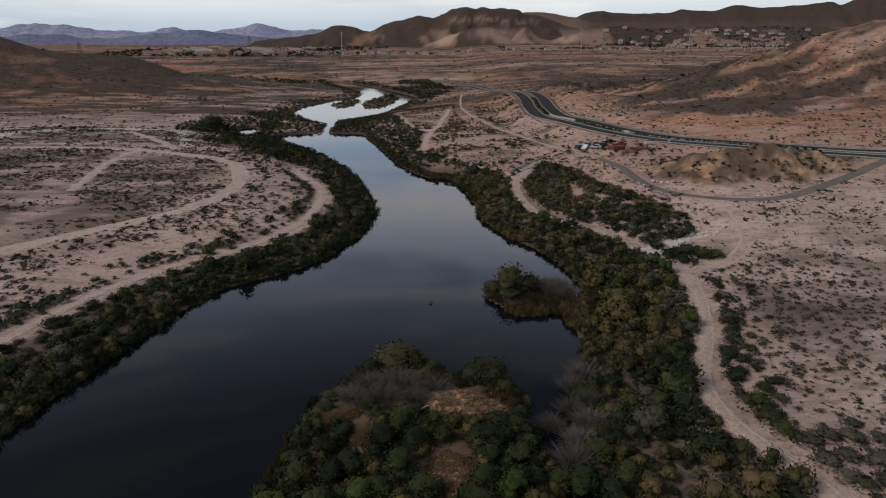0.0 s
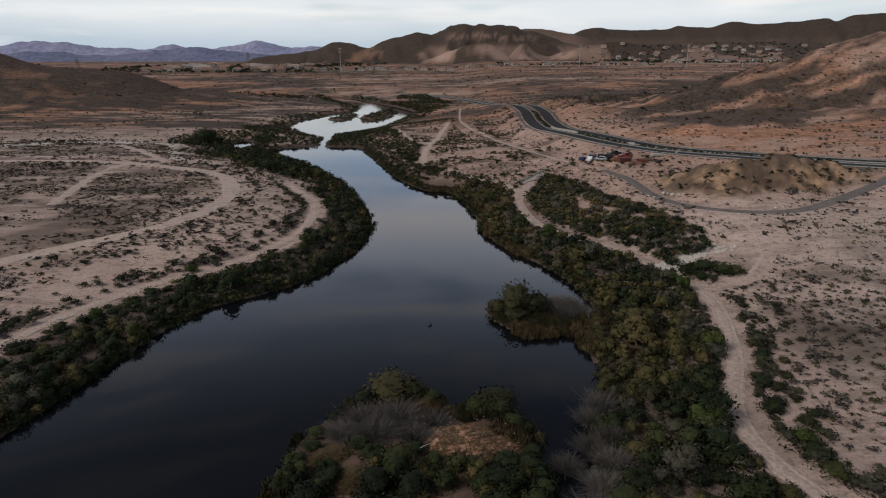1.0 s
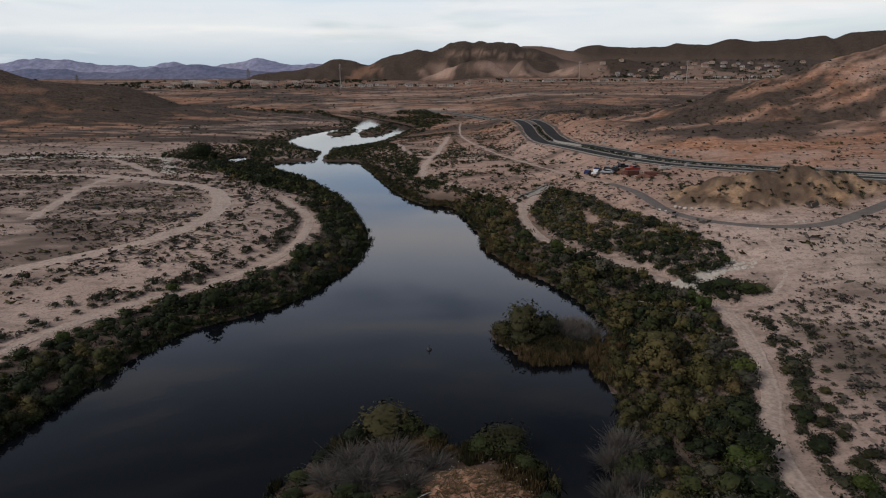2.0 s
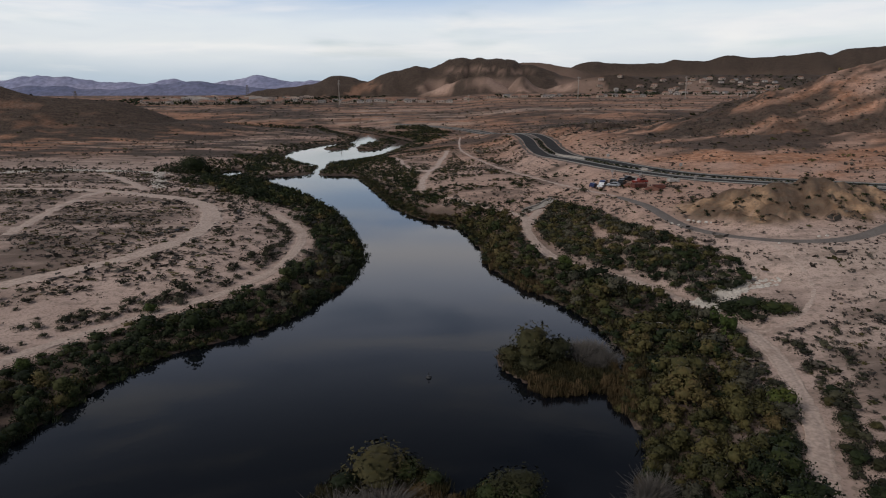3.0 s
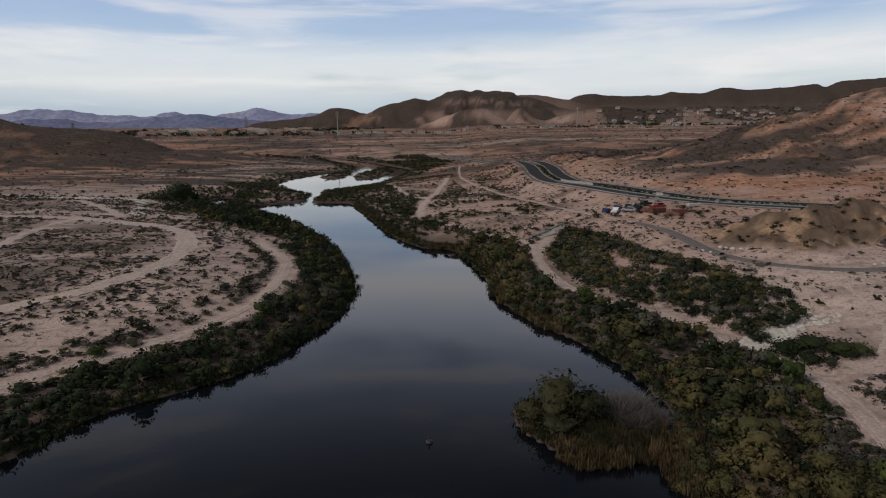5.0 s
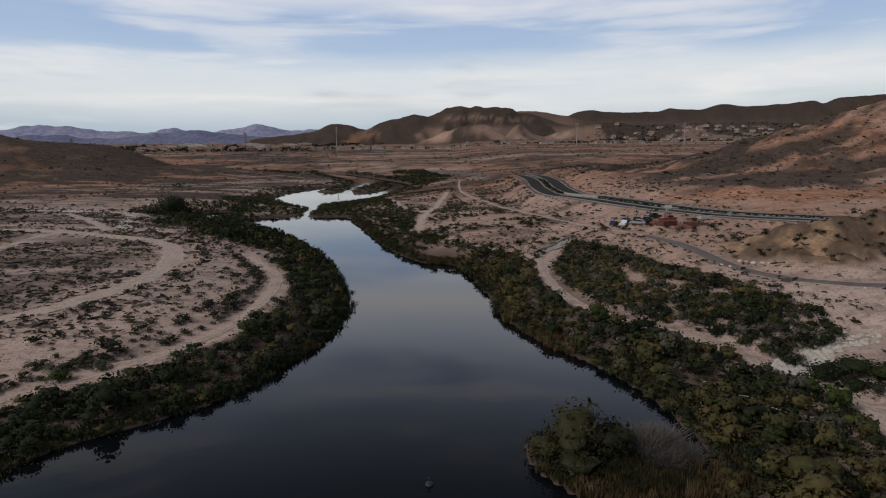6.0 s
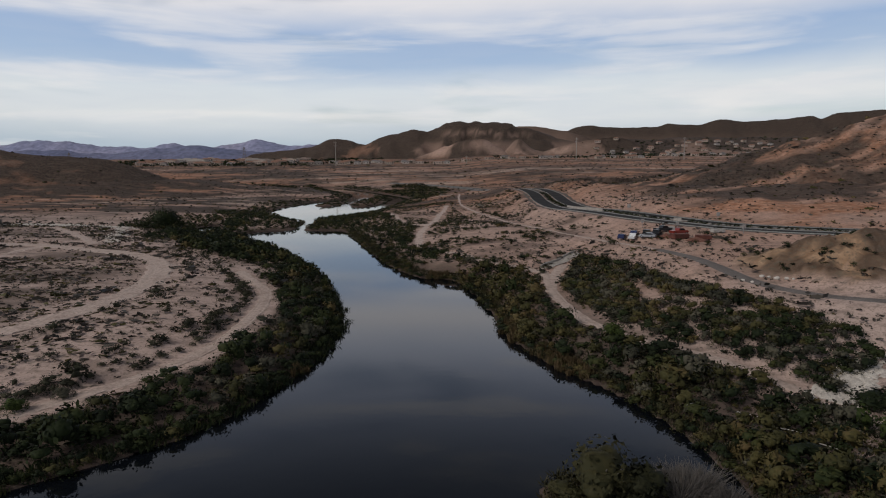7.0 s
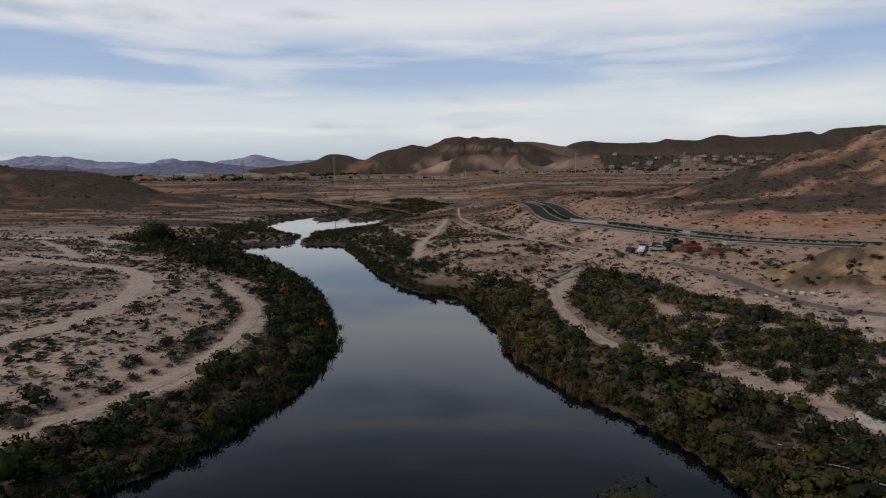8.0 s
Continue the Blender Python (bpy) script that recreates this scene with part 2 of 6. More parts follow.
def line_distance(x, y, line, closed=False):
    """Distance of places to a polyline, and how far along it (0 to 1) the nearest point lies."""
    best, where = np.full(x.shape, 1e9), np.zeros(x.shape)
    n = len(line) if closed else len(line) - 1
    for i in range(n):
        (ax, ay), (bx, by) = line[i][:2], line[(i + 1) % len(line)][:2]
        dx, dy = bx - ax, by - ay
        t = np.clip(((x - ax) * dx + (y - ay) * dy) / (dx * dx + dy * dy + 1e-9), 0, 1)
        d = (x - ax - t * dx) ** 2 + (y - ay - t * dy) ** 2
        near = d < best
        best, where = np.where(near, d, best), np.where(near, (i + t) / n, where)
    return np.sqrt(best), where


def inside(x, y, line):
    hit = np.zeros(x.shape, bool)
    for i in range(len(line)):
        (ax, ay), (bx, by) = line[i - 1][:2], line[i][:2]
        if ay != by:
            hit ^= ((ay > y) != (by > y)) & (x < (bx - ax) * (y - ay) / (by - ay) + ax)
    return hit


def signed(x, y, line):
    d, _ = line_distance(x, y, line, True)
    return np.where(inside(x, y, line), -d, d)


def hashed(i, j, seed):
    n = (i.astype(np.int64) * 374761393 + j.astype(np.int64) * 668265263 + seed * 974634777) & 0x7FFFFFFF
    n = ((n ^ (n >> 13)) * 1274126177) & 0x7FFFFFFF
    return ((n ^ (n >> 16)) & 0xFFFF) / 65535.0


def value_noise(x, y, seed=0):
    i, j = np.floor(x), np.floor(y)
    u, v = x - i, y - j
    u, v = u * u * (3 - 2 * u), v * v * (3 - 2 * v)
    a, b, c, d = hashed(i, j, seed), hashed(i + 1, j, seed), hashed(i, j + 1, seed), hashed(i + 1, j + 1, seed)
    return (a * (1 - u) + b * u) * (1 - v) + (c * (1 - u) + d * u) * v


def fbm(x, y, size, octaves=4, seed=0):
    """Noise from -1 to 1 whose largest forms are `size` metres wide."""
    out, amp, total = np.zeros(np.shape(x)), 1.0, 0.0
    for k in range(octaves):
        out = out + amp * (2 * value_noise(x / size * 2 ** k, y / size * 2 ** k, seed + k * 17) - 1)
        total, amp = total + amp, amp * 0.5
    return out / total


def smooth(a, b, v):
    t = np.clip((v - a) / (b - a), 0, 1)
    return t * t * (3 - 2 * t)


LEFT_SHORE = [(-61.6, -90.0), (-57.6, -20.0), (-54.6, 30.0), (-53.4, 62.0), (-50.9, 77.0), (-49.0, 87.4), (-46.0, 101.1), (-41.9, 110.6), (-34.4, 117.5), (-27.9, 125.0), (-22.8, 139.0), (-19.7, 150.5), (-18.8, 168.0), (-20.4, 181.0), (-23.9, 196.0), (-30.0, 217.0), (-40.5, 246.0), (-54.4, 272.0), (-70.4, 296.0), (-81.4, 310.0), (-85.4, 328.0), (-82.4, 344.0)]
RIGHT_SHORE = [(-66, 350), (-57, 347), (-43, 345), (-37, 325), (-28, 294), (-20, 262), (-13, 240), (-4.5, 223), (4.5, 218), (9, 197), (11.5, 175), (13, 160), (17.5, 146.5), (22.5, 136.5), (25.8, 128), (28, 116), (28, 104), (23.5, 95), (23.5, 84), (21, 76), (18, 66), (18, 52), (20, 30), (24, -20), (28, -90)]
LAKE = spline(np.array(LEFT_SHORE + RIGHT_SHORE), True, 6)
UPPER_LAKE = spline([(-71, 394), (-80, 404), (-93, 428), (-104, 455), (-109, 500), (-103, 540), (-97, 575), (-82, 606), (-80, 655), (-95, 722), (-122, 800), (-150, 885), (-128, 888), (-88, 795), (-46, 688), (-22, 606), (-32, 530), (-38, 478), (-45, 440), (-55, 418), (-66, 402)], True, 6)
POND = spline([(-100, 330), (-112, 345), (-116, 372), (-110, 376), (-102, 350), (-94, 334)], True, 6)
FAR_REACH = spline([(-190, 860), (-240, 900), (-320, 940), (-420, 980), (-420, 965), (-320, 925), (-240, 880)], True, 5)
CHANNEL = spline([(-68, 344), (-67, 365), (-71, 398), (-67, 402), (-63, 365), (-63, 342)], True, 5)
PUDDLE = spline([(-102, 304), (-103, 313), (-96, 305), (-95, 297)], True, 5)
WATERS = [LAKE, UPPER_LAKE, POND, FAR_REACH, CHANNEL, PUDDLE]
ISLAND = spline([(-18, 38), (-18, 56), (-17, 65), (-14.5, 71), (-12, 75.5), (-8, 79), (-4.5, 79.5), (-0.5, 76.5), (1.2, 73.8), (4, 74.6), (7.5, 74.6), (10, 70.5), (11, 66), (11.5, 58), (12.5, 46), (12, 32), (-4, 26)], True, 6)
REED_ISLET = spline([(8.7, 109), (9.6, 104), (11.6, 101), (12.8, 98.2), (15.2, 96), (20, 97.2), (24, 98), (25.5, 103), (21, 107), (15, 111), (11, 111.5)], True, 6)
UPPER_ISLE = spline([(-61, 515), (-66, 562), (-57, 610), (-47, 640), (-39, 585), (-43, 528), (-53, 510)], True, 6)
SIDE_ISLE = spline([(-91, 533), (-86, 563), (-74, 589), (-71, 552), (-75, 521), (-83, 515)], True, 6)
ISLES = [ISLAND, REED_ISLET, UPPER_ISLE, SIDE_ISLE]

LOW_TRACK = spline([(-76, 46), (-73, 66), (-70, 84), (-67.6, 95.7), (-63.7, 108), (-57.4, 119.5), (-50, 128), (-44.5, 133.5), (-39, 141), (-35.3, 149), (-33.8, 160), (-34.3, 174), (-36.6, 186), (-39, 192), (-44, 200), (-49.5, 210)], False, 8)
WIDE_ROAD = spline([(-118, 110), (-99, 128.7), (-84, 140.5), (-75, 147), (-67.5, 153), (-62.3, 165), (-61.3, 180), (-63.8, 195), (-72, 216), (-87, 232), (-105, 241), (-125, 250), (-160, 254), (-205, 252)], False, 8)
SPUR_TRACK = spline([(-108, 175), (-112.6, 192), (-118, 214), (-121, 238), (-120, 249)], False, 8)
RIGHT_TRACK = spline([(43, 30), (41.1, 47.7), (39.9, 52.3), (38.2, 56.7), (36.9, 61.4), (36.8, 68.4), (39.1, 76), (43.6, 85.6), (47.6, 97), (50.3, 108), (50.7, 118), (48.8, 127.5), (43.5, 135.8), (38.3, 143.3), (33.5, 147.5), (29, 153.5), (25.8, 160), (24.5, 170), (24.3, 180), (24.6, 189), (28, 202), (32, 212)], False, 8)
FOOT_PATH = spline([(50.6, 117), (56.7, 117), (63.9, 123), (69, 130), (71.4, 138), (72, 145), (70, 152)], False, 8)
PARK_ROAD = spline([(150, 196), (132, 182), (115, 168), (101, 158), (91, 152.5), (80.5, 151), (70.2, 154.7), (63, 162), (59, 171), (58.4, 182), (58.6, 196), (55.3, 212), (48.3, 234), (40, 268), (30.5, 323), (17, 420), (16.3, 480), (20, 560)], False, 8)
HIGHWAY = spline([(270, 150), (210, 172), (172, 187), (147, 199), (130, 213), (109, 232), (91, 245), (79.5, 257), (72.5, 275), (66, 303), (60.5, 337), (61, 382), (64, 430), (64, 490), (58, 560), (50, 650), (35, 760), (5, 840), (-60, 900)], False, 8)


def river_gap(x, y):
    """Metres from the water's edge, negative in the water."""
    d = np.full(x.shape, 1e9)
    for w in WATERS:
        d = np.minimum(d, signed(x, y, w))
    for i in ISLES:
        d = np.maximum(d, -signed(x, y, i))
    return d


# ridges of the hills: crest points (x, y, height), half width, roughness
RIDGES = [
    ([(140, 470, 20), (180, 420, 37), (222, 410, 49), (252, 410, 58), (290, 410, 67), (350, 400, 80), (480, 380, 90)], 160, 0.08),
    ([(-800, 640, 100), (-560, 690, 72), (-470, 690, 60), (-430, 690, 48), (-400, 690, 42), (-370, 695, 40), (-330, 700, 37), (-300, 705, 28), (-270, 710, 16)], 130, 0.06),
    ([(-640, 2450, 74), (-571, 2450, 82), (-444, 2450, 101), (-391, 2450, 121), (-349, 2450, 125), (-276, 2450, 113), (-245, 2450, 109), (-171, 2450, 139), (-66, 2450, 160), (-14, 2450, 160), (59, 2450, 188), (90, 2450, 194), (164, 2450, 189), (278, 2450, 185), (306, 2450, 169), (395, 2450, 154), (459, 2450, 128), (501, 2450, 118), (608, 2450, 90)], 330, 0.16),
    ([(-30, 2080, 58), (50, 2060, 93), (103, 2050, 106), (156, 2050, 106), (205, 2050, 82)], 130, 0.14),
    ([(222, 2120, 60), (273, 2120, 112), (330, 2130, 78), (380, 2140, 66)], 150, 0.16),
    ([(394, 2150, 84), (513, 2150, 107), (568, 2150, 112), (643, 2150, 107), (709, 2160, 84), (800, 2180, 58)], 150, 0.14),
    ([(283, 2800, 186), (403, 2800, 190), (487, 2800, 185), (548, 2800, 174), (640, 2800, 150)], 260, 0.05),
    ([(420, 3100, 150), (568, 3100, 171), (621, 3100, 178), (673, 3100, 201), (739, 3100, 209), (820, 3100, 197), (953, 3100, 203), (1060, 3100, 200), (1138, 3100, 216), (1259, 3100, 208), (1377, 3100, 236), (1512, 3100, 223), (1671, 3100, 234), (1803, 3100, 247), (1858, 3100, 234), (1935, 3100, 260), (2115, 3100, 275), (2500, 3050, 300)], 300, 0.05),
    ([(420, 2350, 72), (620, 2330, 108), (800, 2300, 116), (1200, 2250, 118), (1700, 2200, 126)], 760, 0.02),
    ([(58, 205, 1.5), (64, 236, 2.6), (72, 255, 2.6), (60, 290, 1.0)], 30, 0.02),
    ([(66, 182, 3.5), (76, 180, 9), (88, 179, 11.5), (104, 185, 10), (124, 194, 3)], 21, 0.34),
]
RIDGES = [(spline(p, False, 5), w, r) for p, w, r in RIDGES]


GULLY = spline([(40, 126), (47, 127), (50, 130.5), (54, 134), (58, 137), (64, 138)], False, 5)


def river_line(y):
    return np.interp(y, [-90, 60, 110, 180, 260, 330, 460, 600, 850], [-15, -18, -8, -3, -35, -60, -70, -60, -110])


def relief(x, y):
    gap = river_gap(x, y)
    river_x = river_line(y)
    right = smooth(-5, 25, x - river_x)
    low = smooth(115, 165, y) * (1 - 0.72 * smooth(290, 360, y) * smooth(950, 860, y))
    bank = 0.3 + (0.4 + 2.6 * low) * smooth(0.5, 9, gap) + (0.3 + 2.1 * low) * smooth(8, 35, gap)
    east = np.clip(x - np.maximum(river_x, -8) - np.interp(y, [105, 165], [60, 40]), 0, 400) * smooth(900, 350, y)
    land = bank + right * (0.09 * np.minimum(east, 35) + 0.035 * np.clip(east - 35, 0, 150))
    land = land + smooth(100, 300, gap) * 1.0 + smooth(190, 330, y) * 2.0 * smooth(12, 70, gap) * smooth(900, 500, y) + np.clip(y - 820, 0, 1000) * 0.036 * smooth(5, 90, gap) + np.clip(y - 420, 0, 600) * 0.016 * smooth(20, 160, x) + np.clip(y - 1830, 0, 2000) * 0.012
    hills = np.zeros(x.shape)
    for crest, width, rough in RIDGES:
        lo = crest[:, 1].min() - 1.8 * width
        hi = crest[:, 1].max() + 1.8 * width
        use = (y > lo) & (y < hi) & (x > crest[:, 0].min() - 1.8 * width) & (x < crest[:, 0].max() + 1.8 * width)
        if not use.any():
            continue
        px, py = x[use], y[use]
        w = width * (1 + 0.35 * fbm(px, py, width * 0.6, 4, 3))
        d, t = line_distance(px, py, crest)
        top = np.interp(t, np.linspace(0, 1, len(crest)), crest[:, 2])
        fall = np.clip(1 - d / w, 0, 1)
        gully = np.abs(fbm(px, py, width * 0.45, 5, 11))
        up = top * (0.25 * smooth(0, 1, fall) + 0.75 * fall ** 1.15) * (1 - rough * 2.2 * gully * (1 - fall))
        crags = np.abs(fbm(px, py, width * 0.2, 5, 29)) - 0.16
        up = up * (1 - (0.35 if width < 300 and width > 100 else 0.75) * rough / 0.1 * crags * smooth(0, 0.25, fall) * (1.05 - fall))
        hills[use] = np.maximum(hills[use], up)
    big = hills > 0.05
    land = np.where(big, np.maximum(land, np.where(hills > 14, np.maximum(land, hills), land + hills * np.clip(1 - land / 40, 0, 1))), land)
    gully, _ = line_distance(x, y, GULLY)
    land = np.where(gully < 7, np.maximum(land - 1.6 * smooth(6.5, 1.0, gully), np.minimum(land, 0.35)), land)
    # rills washed into the eastern slope and the mound
    slope = smooth(90, 150, x) * smooth(215, 250, y) * smooth(700, 520, y) * smooth(4, 22, hills)
    land = land - slope * (4.6 * np.abs(fbm(x * 1.3 - y * 0.25, y * 0.35, 26, 4, 131)) + 1.1 * np.abs(fbm(x, y, 9, 3, 133)))
    heap = smooth(0.8, 3.5, hills) * smooth(150, 160, y) * smooth(60, 66, x) * smooth(150, 128, x) * smooth(216, 200, y)
    land = land - heap * (4.6 * np.abs(fbm(x, y * 0.6, 9, 4, 137)) - 0.5)
    land = land - smooth(30, 80, hills) * smooth(1600, 1800, y) * (12 * np.abs(fbm(x, y * 0.7, 130, 5, 139)) - 2)
    bumps = 0.35 * fbm(x, y, 26, 4, 5) + 0.22 * fbm(x, y, 5, 3, 9)
    land = land + bumps * smooth(0.5, 10, gap)
    bed = np.maximum(-1.6, gap * 0.35 - 0.1)
    z = np.where(gap > 0, land, bed)
    island = np.full(x.shape, 1e9)
    for i in ISLES:
        island = np.minimum(island, signed(x, y, i))
    z = np.where(island < 0, np.minimum(z, 0.25 + 0.9 * smooth(0, 5, -island) + 0.15 * fbm(x, y, 4, 3, 21)), z)
    return z, gap, hills


# fan-shaped grid of the ground: fine near the water, coarse far away
ys = [-150.0]
while ys[-1] < 4950:
    y0 = ys[-1]
    ys.append(y0 + (4.0 if y0 < 20 else max(0.8, (0.0063 if y0 < 700 else 0.0080) * y0)))
GRID_Y = np.array(ys)
inner = np.linspace(-1, 1, 401)
outer = 1 + np.cumsum(np.linspace(0.02, 0.8, 12))
GRID_U = np.concatenate([-outer[::-1], inner, outer])


def half_width(y):
    return 120 + 0.78 * np.maximum(y, 0)


GX = GRID_U[None, :] * half_width(GRID_Y)[:, None]
GY = np.repeat(GRID_Y[:, None], len(GRID_U), 1)
GZ, GAP, HILL = relief(GX, GY)


# roads are cut level into the ground
def level_road(line, width, blend, offset=0.0, minimum=None):
    global GZ
    x0, x1 = line[:, 0].min() - 20, line[:, 0].max() + 20
    y0, y1 = line[:, 1].min() - 20, line[:, 1].max() + 20
    use = (GX > x0) & (GX < x1) & (GY > y0) & (GY < y1)
    d, t = line_distance(GX[use], GY[use], line)
    k = np.linspace(0, 1, len(line))
    zline = ground_z(line[:, 0], line[:, 1])
    zline = np.convolve(np.pad(zline, 6, "edge"), np.ones(13) / 13, "valid") + offset
    if minimum is not None:
        zline = np.maximum(zline, minimum)
    w = 1 - smooth(width, width + blend, d)
    GZ[use] = GZ[use] * (1 - w) + np.interp(t, k, zline) * w


def ground_z(x, y):
    """Height of the ground sheet at places."""
    x, y = np.asarray(x, float), np.asarray(y, float)
    r = np.clip(np.interp(y, GRID_Y, np.arange(len(GRID_Y))), 0, len(GRID_Y) - 1.001)
    c = np.clip(np.interp(x / half_width(y), GRID_U, np.arange(len(GRID_U))), 0, len(GRID_U) - 1.001)
    i, j = r.astype(int), c.astype(int)
    u, v = r - i, c - j
    return (GZ[i, j] * (1 - v) + GZ[i, j + 1] * v) * (1 - u) + (GZ[i + 1, j] * (1 - v) + GZ[i + 1, j + 1] * v) * u


level_road(HIGHWAY, 13, 9, 0.3)
level_road(PARK_ROAD, 3.5, 4)
level_road(WIDE_ROAD, 4, 3, -0.15)
level_road(LOW_TRACK, 2.5, 2.5, -0.1)
level_road(RIGHT_TRACK, 2.5, 2, -0.1)


def sheet(name, X, Y, Z, mat):
    rows, cols = X.shape
    me = bpy.data.meshes.new(name)
    verts = np.stack([X, Y, Z], -1).reshape(-1, 3)
    idx = np.arange(rows * cols).reshape(rows, cols)
    faces = np.stack([idx[:-1, :-1], idx[:-1, 1:], idx[1:, 1:], idx[1:, :-1]], -1).reshape(-1, 4)
    fill(me, verts, faces)
    me.materials.append(mat)
    return me


def fill(me, verts, faces):
    """Vertices and faces of one size, quickly."""
    k = faces.shape[1]
    me.vertices.add(len(verts))
    me.vertices.foreach_set("co", np.ascontiguousarray(verts, np.float32).ravel())
    me.loops.add(faces.size)
    me.loops.foreach_set("vertex_index", np.ascontiguousarray(faces, np.int32).ravel())
    me.polygons.add(len(faces))
    me.polygons.foreach_set("loop_start", np.arange(len(faces), dtype=np.int32) * k)
    me.update(calc_edges=True)


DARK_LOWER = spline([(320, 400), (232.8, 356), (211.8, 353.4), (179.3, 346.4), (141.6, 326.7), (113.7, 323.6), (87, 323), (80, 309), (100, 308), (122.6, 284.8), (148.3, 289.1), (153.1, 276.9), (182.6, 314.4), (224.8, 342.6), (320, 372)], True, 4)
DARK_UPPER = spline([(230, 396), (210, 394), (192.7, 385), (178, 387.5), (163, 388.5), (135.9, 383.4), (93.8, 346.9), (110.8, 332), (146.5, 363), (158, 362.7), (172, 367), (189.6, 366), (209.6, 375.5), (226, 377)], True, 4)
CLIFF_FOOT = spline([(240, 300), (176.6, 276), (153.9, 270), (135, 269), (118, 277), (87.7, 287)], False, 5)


def build_ground():
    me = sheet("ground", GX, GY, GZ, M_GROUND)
    x, y, z = GX, GY, GZ
    n1, n2 = fbm(x, y, 60, 5, 31), fbm(x, y, 14, 4, 37)
    n3 = fbm(x, y, 7, 3, 53)
    east = smooth(75, 110, x) * smooth(1000, 600, y) * smooth(205, 245, y)
    far = smooth(330, 520, y)
    plain = far * smooth(60, 20, HILL)
    westhill = smooth(-180, -260, x) * smooth(480, 580, y) * smooth(1000, 800, y)
    west = smooth(-62, -85, x) * smooth(120, 150, y) * smooth(330, 280, y)
    bend = (x < np.interp(y, WIDE_ROAD[:70, 1], WIDE_ROAD[:70, 0]) - 3.5) * smooth(118, 130, y) * smooth(252, 242, y)
    mountains = smooth(16, 30, HILL) * smooth(1300, 1700, y)
    # the far plateau below the range is lighter than its crest
    plateau = smooth(390, 470, x) * smooth(2280, 2360, y) * smooth(168, 140, z + 10 * n1) * smooth(-1, 0, z)
    rock = mountains * (1 - 0.12 * plateau * np.clip(0.8 + 0.8 * fbm(x / 4, y, 60, 4, 177), 0, 1)) * (1 - 0.25 * smooth(2640, 2700, y) * smooth(2960, 2900, y) * smooth(250, 300, x) * smooth(660, 560, x))
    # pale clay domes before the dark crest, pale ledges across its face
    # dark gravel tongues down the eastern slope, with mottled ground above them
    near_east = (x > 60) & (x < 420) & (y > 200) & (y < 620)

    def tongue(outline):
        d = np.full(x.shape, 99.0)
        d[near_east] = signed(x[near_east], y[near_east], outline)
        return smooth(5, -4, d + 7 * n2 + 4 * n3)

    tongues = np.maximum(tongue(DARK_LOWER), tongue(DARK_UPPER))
    drawn = fbm((x + 0.25 * y) / 5.0, y - 0.25 * x, 7, 4, 171)
    gullied = fbm((x + 0.55 * y) / 4.0, y - 0.55 * x, 7, 4, 173)
    bared = smooth(0.10, 0.03, np.abs(fbm((x + 0.5 * y) / 4.5, y - 0.5 * x, 14, 3, 175))) * smooth(-0.25, 0.15, n1 + n2)
    slope_top = smooth(372, 396, y - 0.18 * (x - 150) + 10 * n2) * smooth(105, 150, x)
    cliffs = np.zeros(x.shape)
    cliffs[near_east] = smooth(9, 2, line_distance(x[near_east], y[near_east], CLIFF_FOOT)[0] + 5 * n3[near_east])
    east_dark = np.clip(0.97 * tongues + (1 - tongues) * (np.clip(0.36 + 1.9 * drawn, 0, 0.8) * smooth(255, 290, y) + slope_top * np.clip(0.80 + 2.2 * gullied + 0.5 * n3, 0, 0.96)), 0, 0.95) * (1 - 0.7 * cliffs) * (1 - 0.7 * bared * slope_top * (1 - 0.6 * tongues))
    dome = np.minimum(line_distance(x, y, RIDGES[3][0])[0] - 105, line_distance(x, y, RIDGES[4][0])[0] - 48) + 45 * fbm(x, y, 90, 4, 57)
    ledge = HILL + 7 * fbm(x, y, 140, 4, 59) + 0.02 * x
    clay = np.clip(smooth(10, -15, dome) * smooth(44, 62, HILL) * np.clip(0.55 + 1.6 * fbm(x, y, 50, 4, 62), 0, 0.85) + 0.40 * smooth(134, 138, ledge) * smooth(150, 146, ledge) * smooth(-0.25, -0.05, fbm(x, y, 160, 3, 60)) * smooth(10, 60, x) * smooth(380, 320, x) + 0.5 * smooth(0.14, 0.24, fbm(x, y * 0.5, 120, 5, 61)) * smooth(120, 90, z), 0, 1) * mountains
    streak = fbm(x / 3, y, 40, 5, 43)
    fine_streak = fbm(x / 2, y, 9, 4, 44)
    mottle = fbm(x / 2.2, y, 6, 4, 45)
    red = np.clip(east * np.clip(0.26 + 0.5 * n2 + 0.35 * gullied + 0.75 * cliffs, 0, 0.95) + plain * (0.95 + 0.5 * n1 + 0.3 * n2) * (1 - 0.55 * smooth(-40, -90, x) * smooth(1000, 850, y)) + mountains * 0.45 + 0.45 * smooth(150, 185, y) * smooth(520, 430, y) * (0.6 * smooth(-30, 10, x) + 0.4 * smooth(45, 75, x)) + westhill * 0.62 + smooth(-150, -240, x) * smooth(380, 460, y) * 0.6, 0, 1)
    westtop = westhill * smooth(32, 48, z + 8 * n1 + 4 * n2)
    # scrubby soil of the river terraces
    terrace = smooth(205, 235, y) * smooth(520, 430, y) * smooth(-60, -30, x) * smooth(75, 50, x) * smooth(6, 14, GAP)
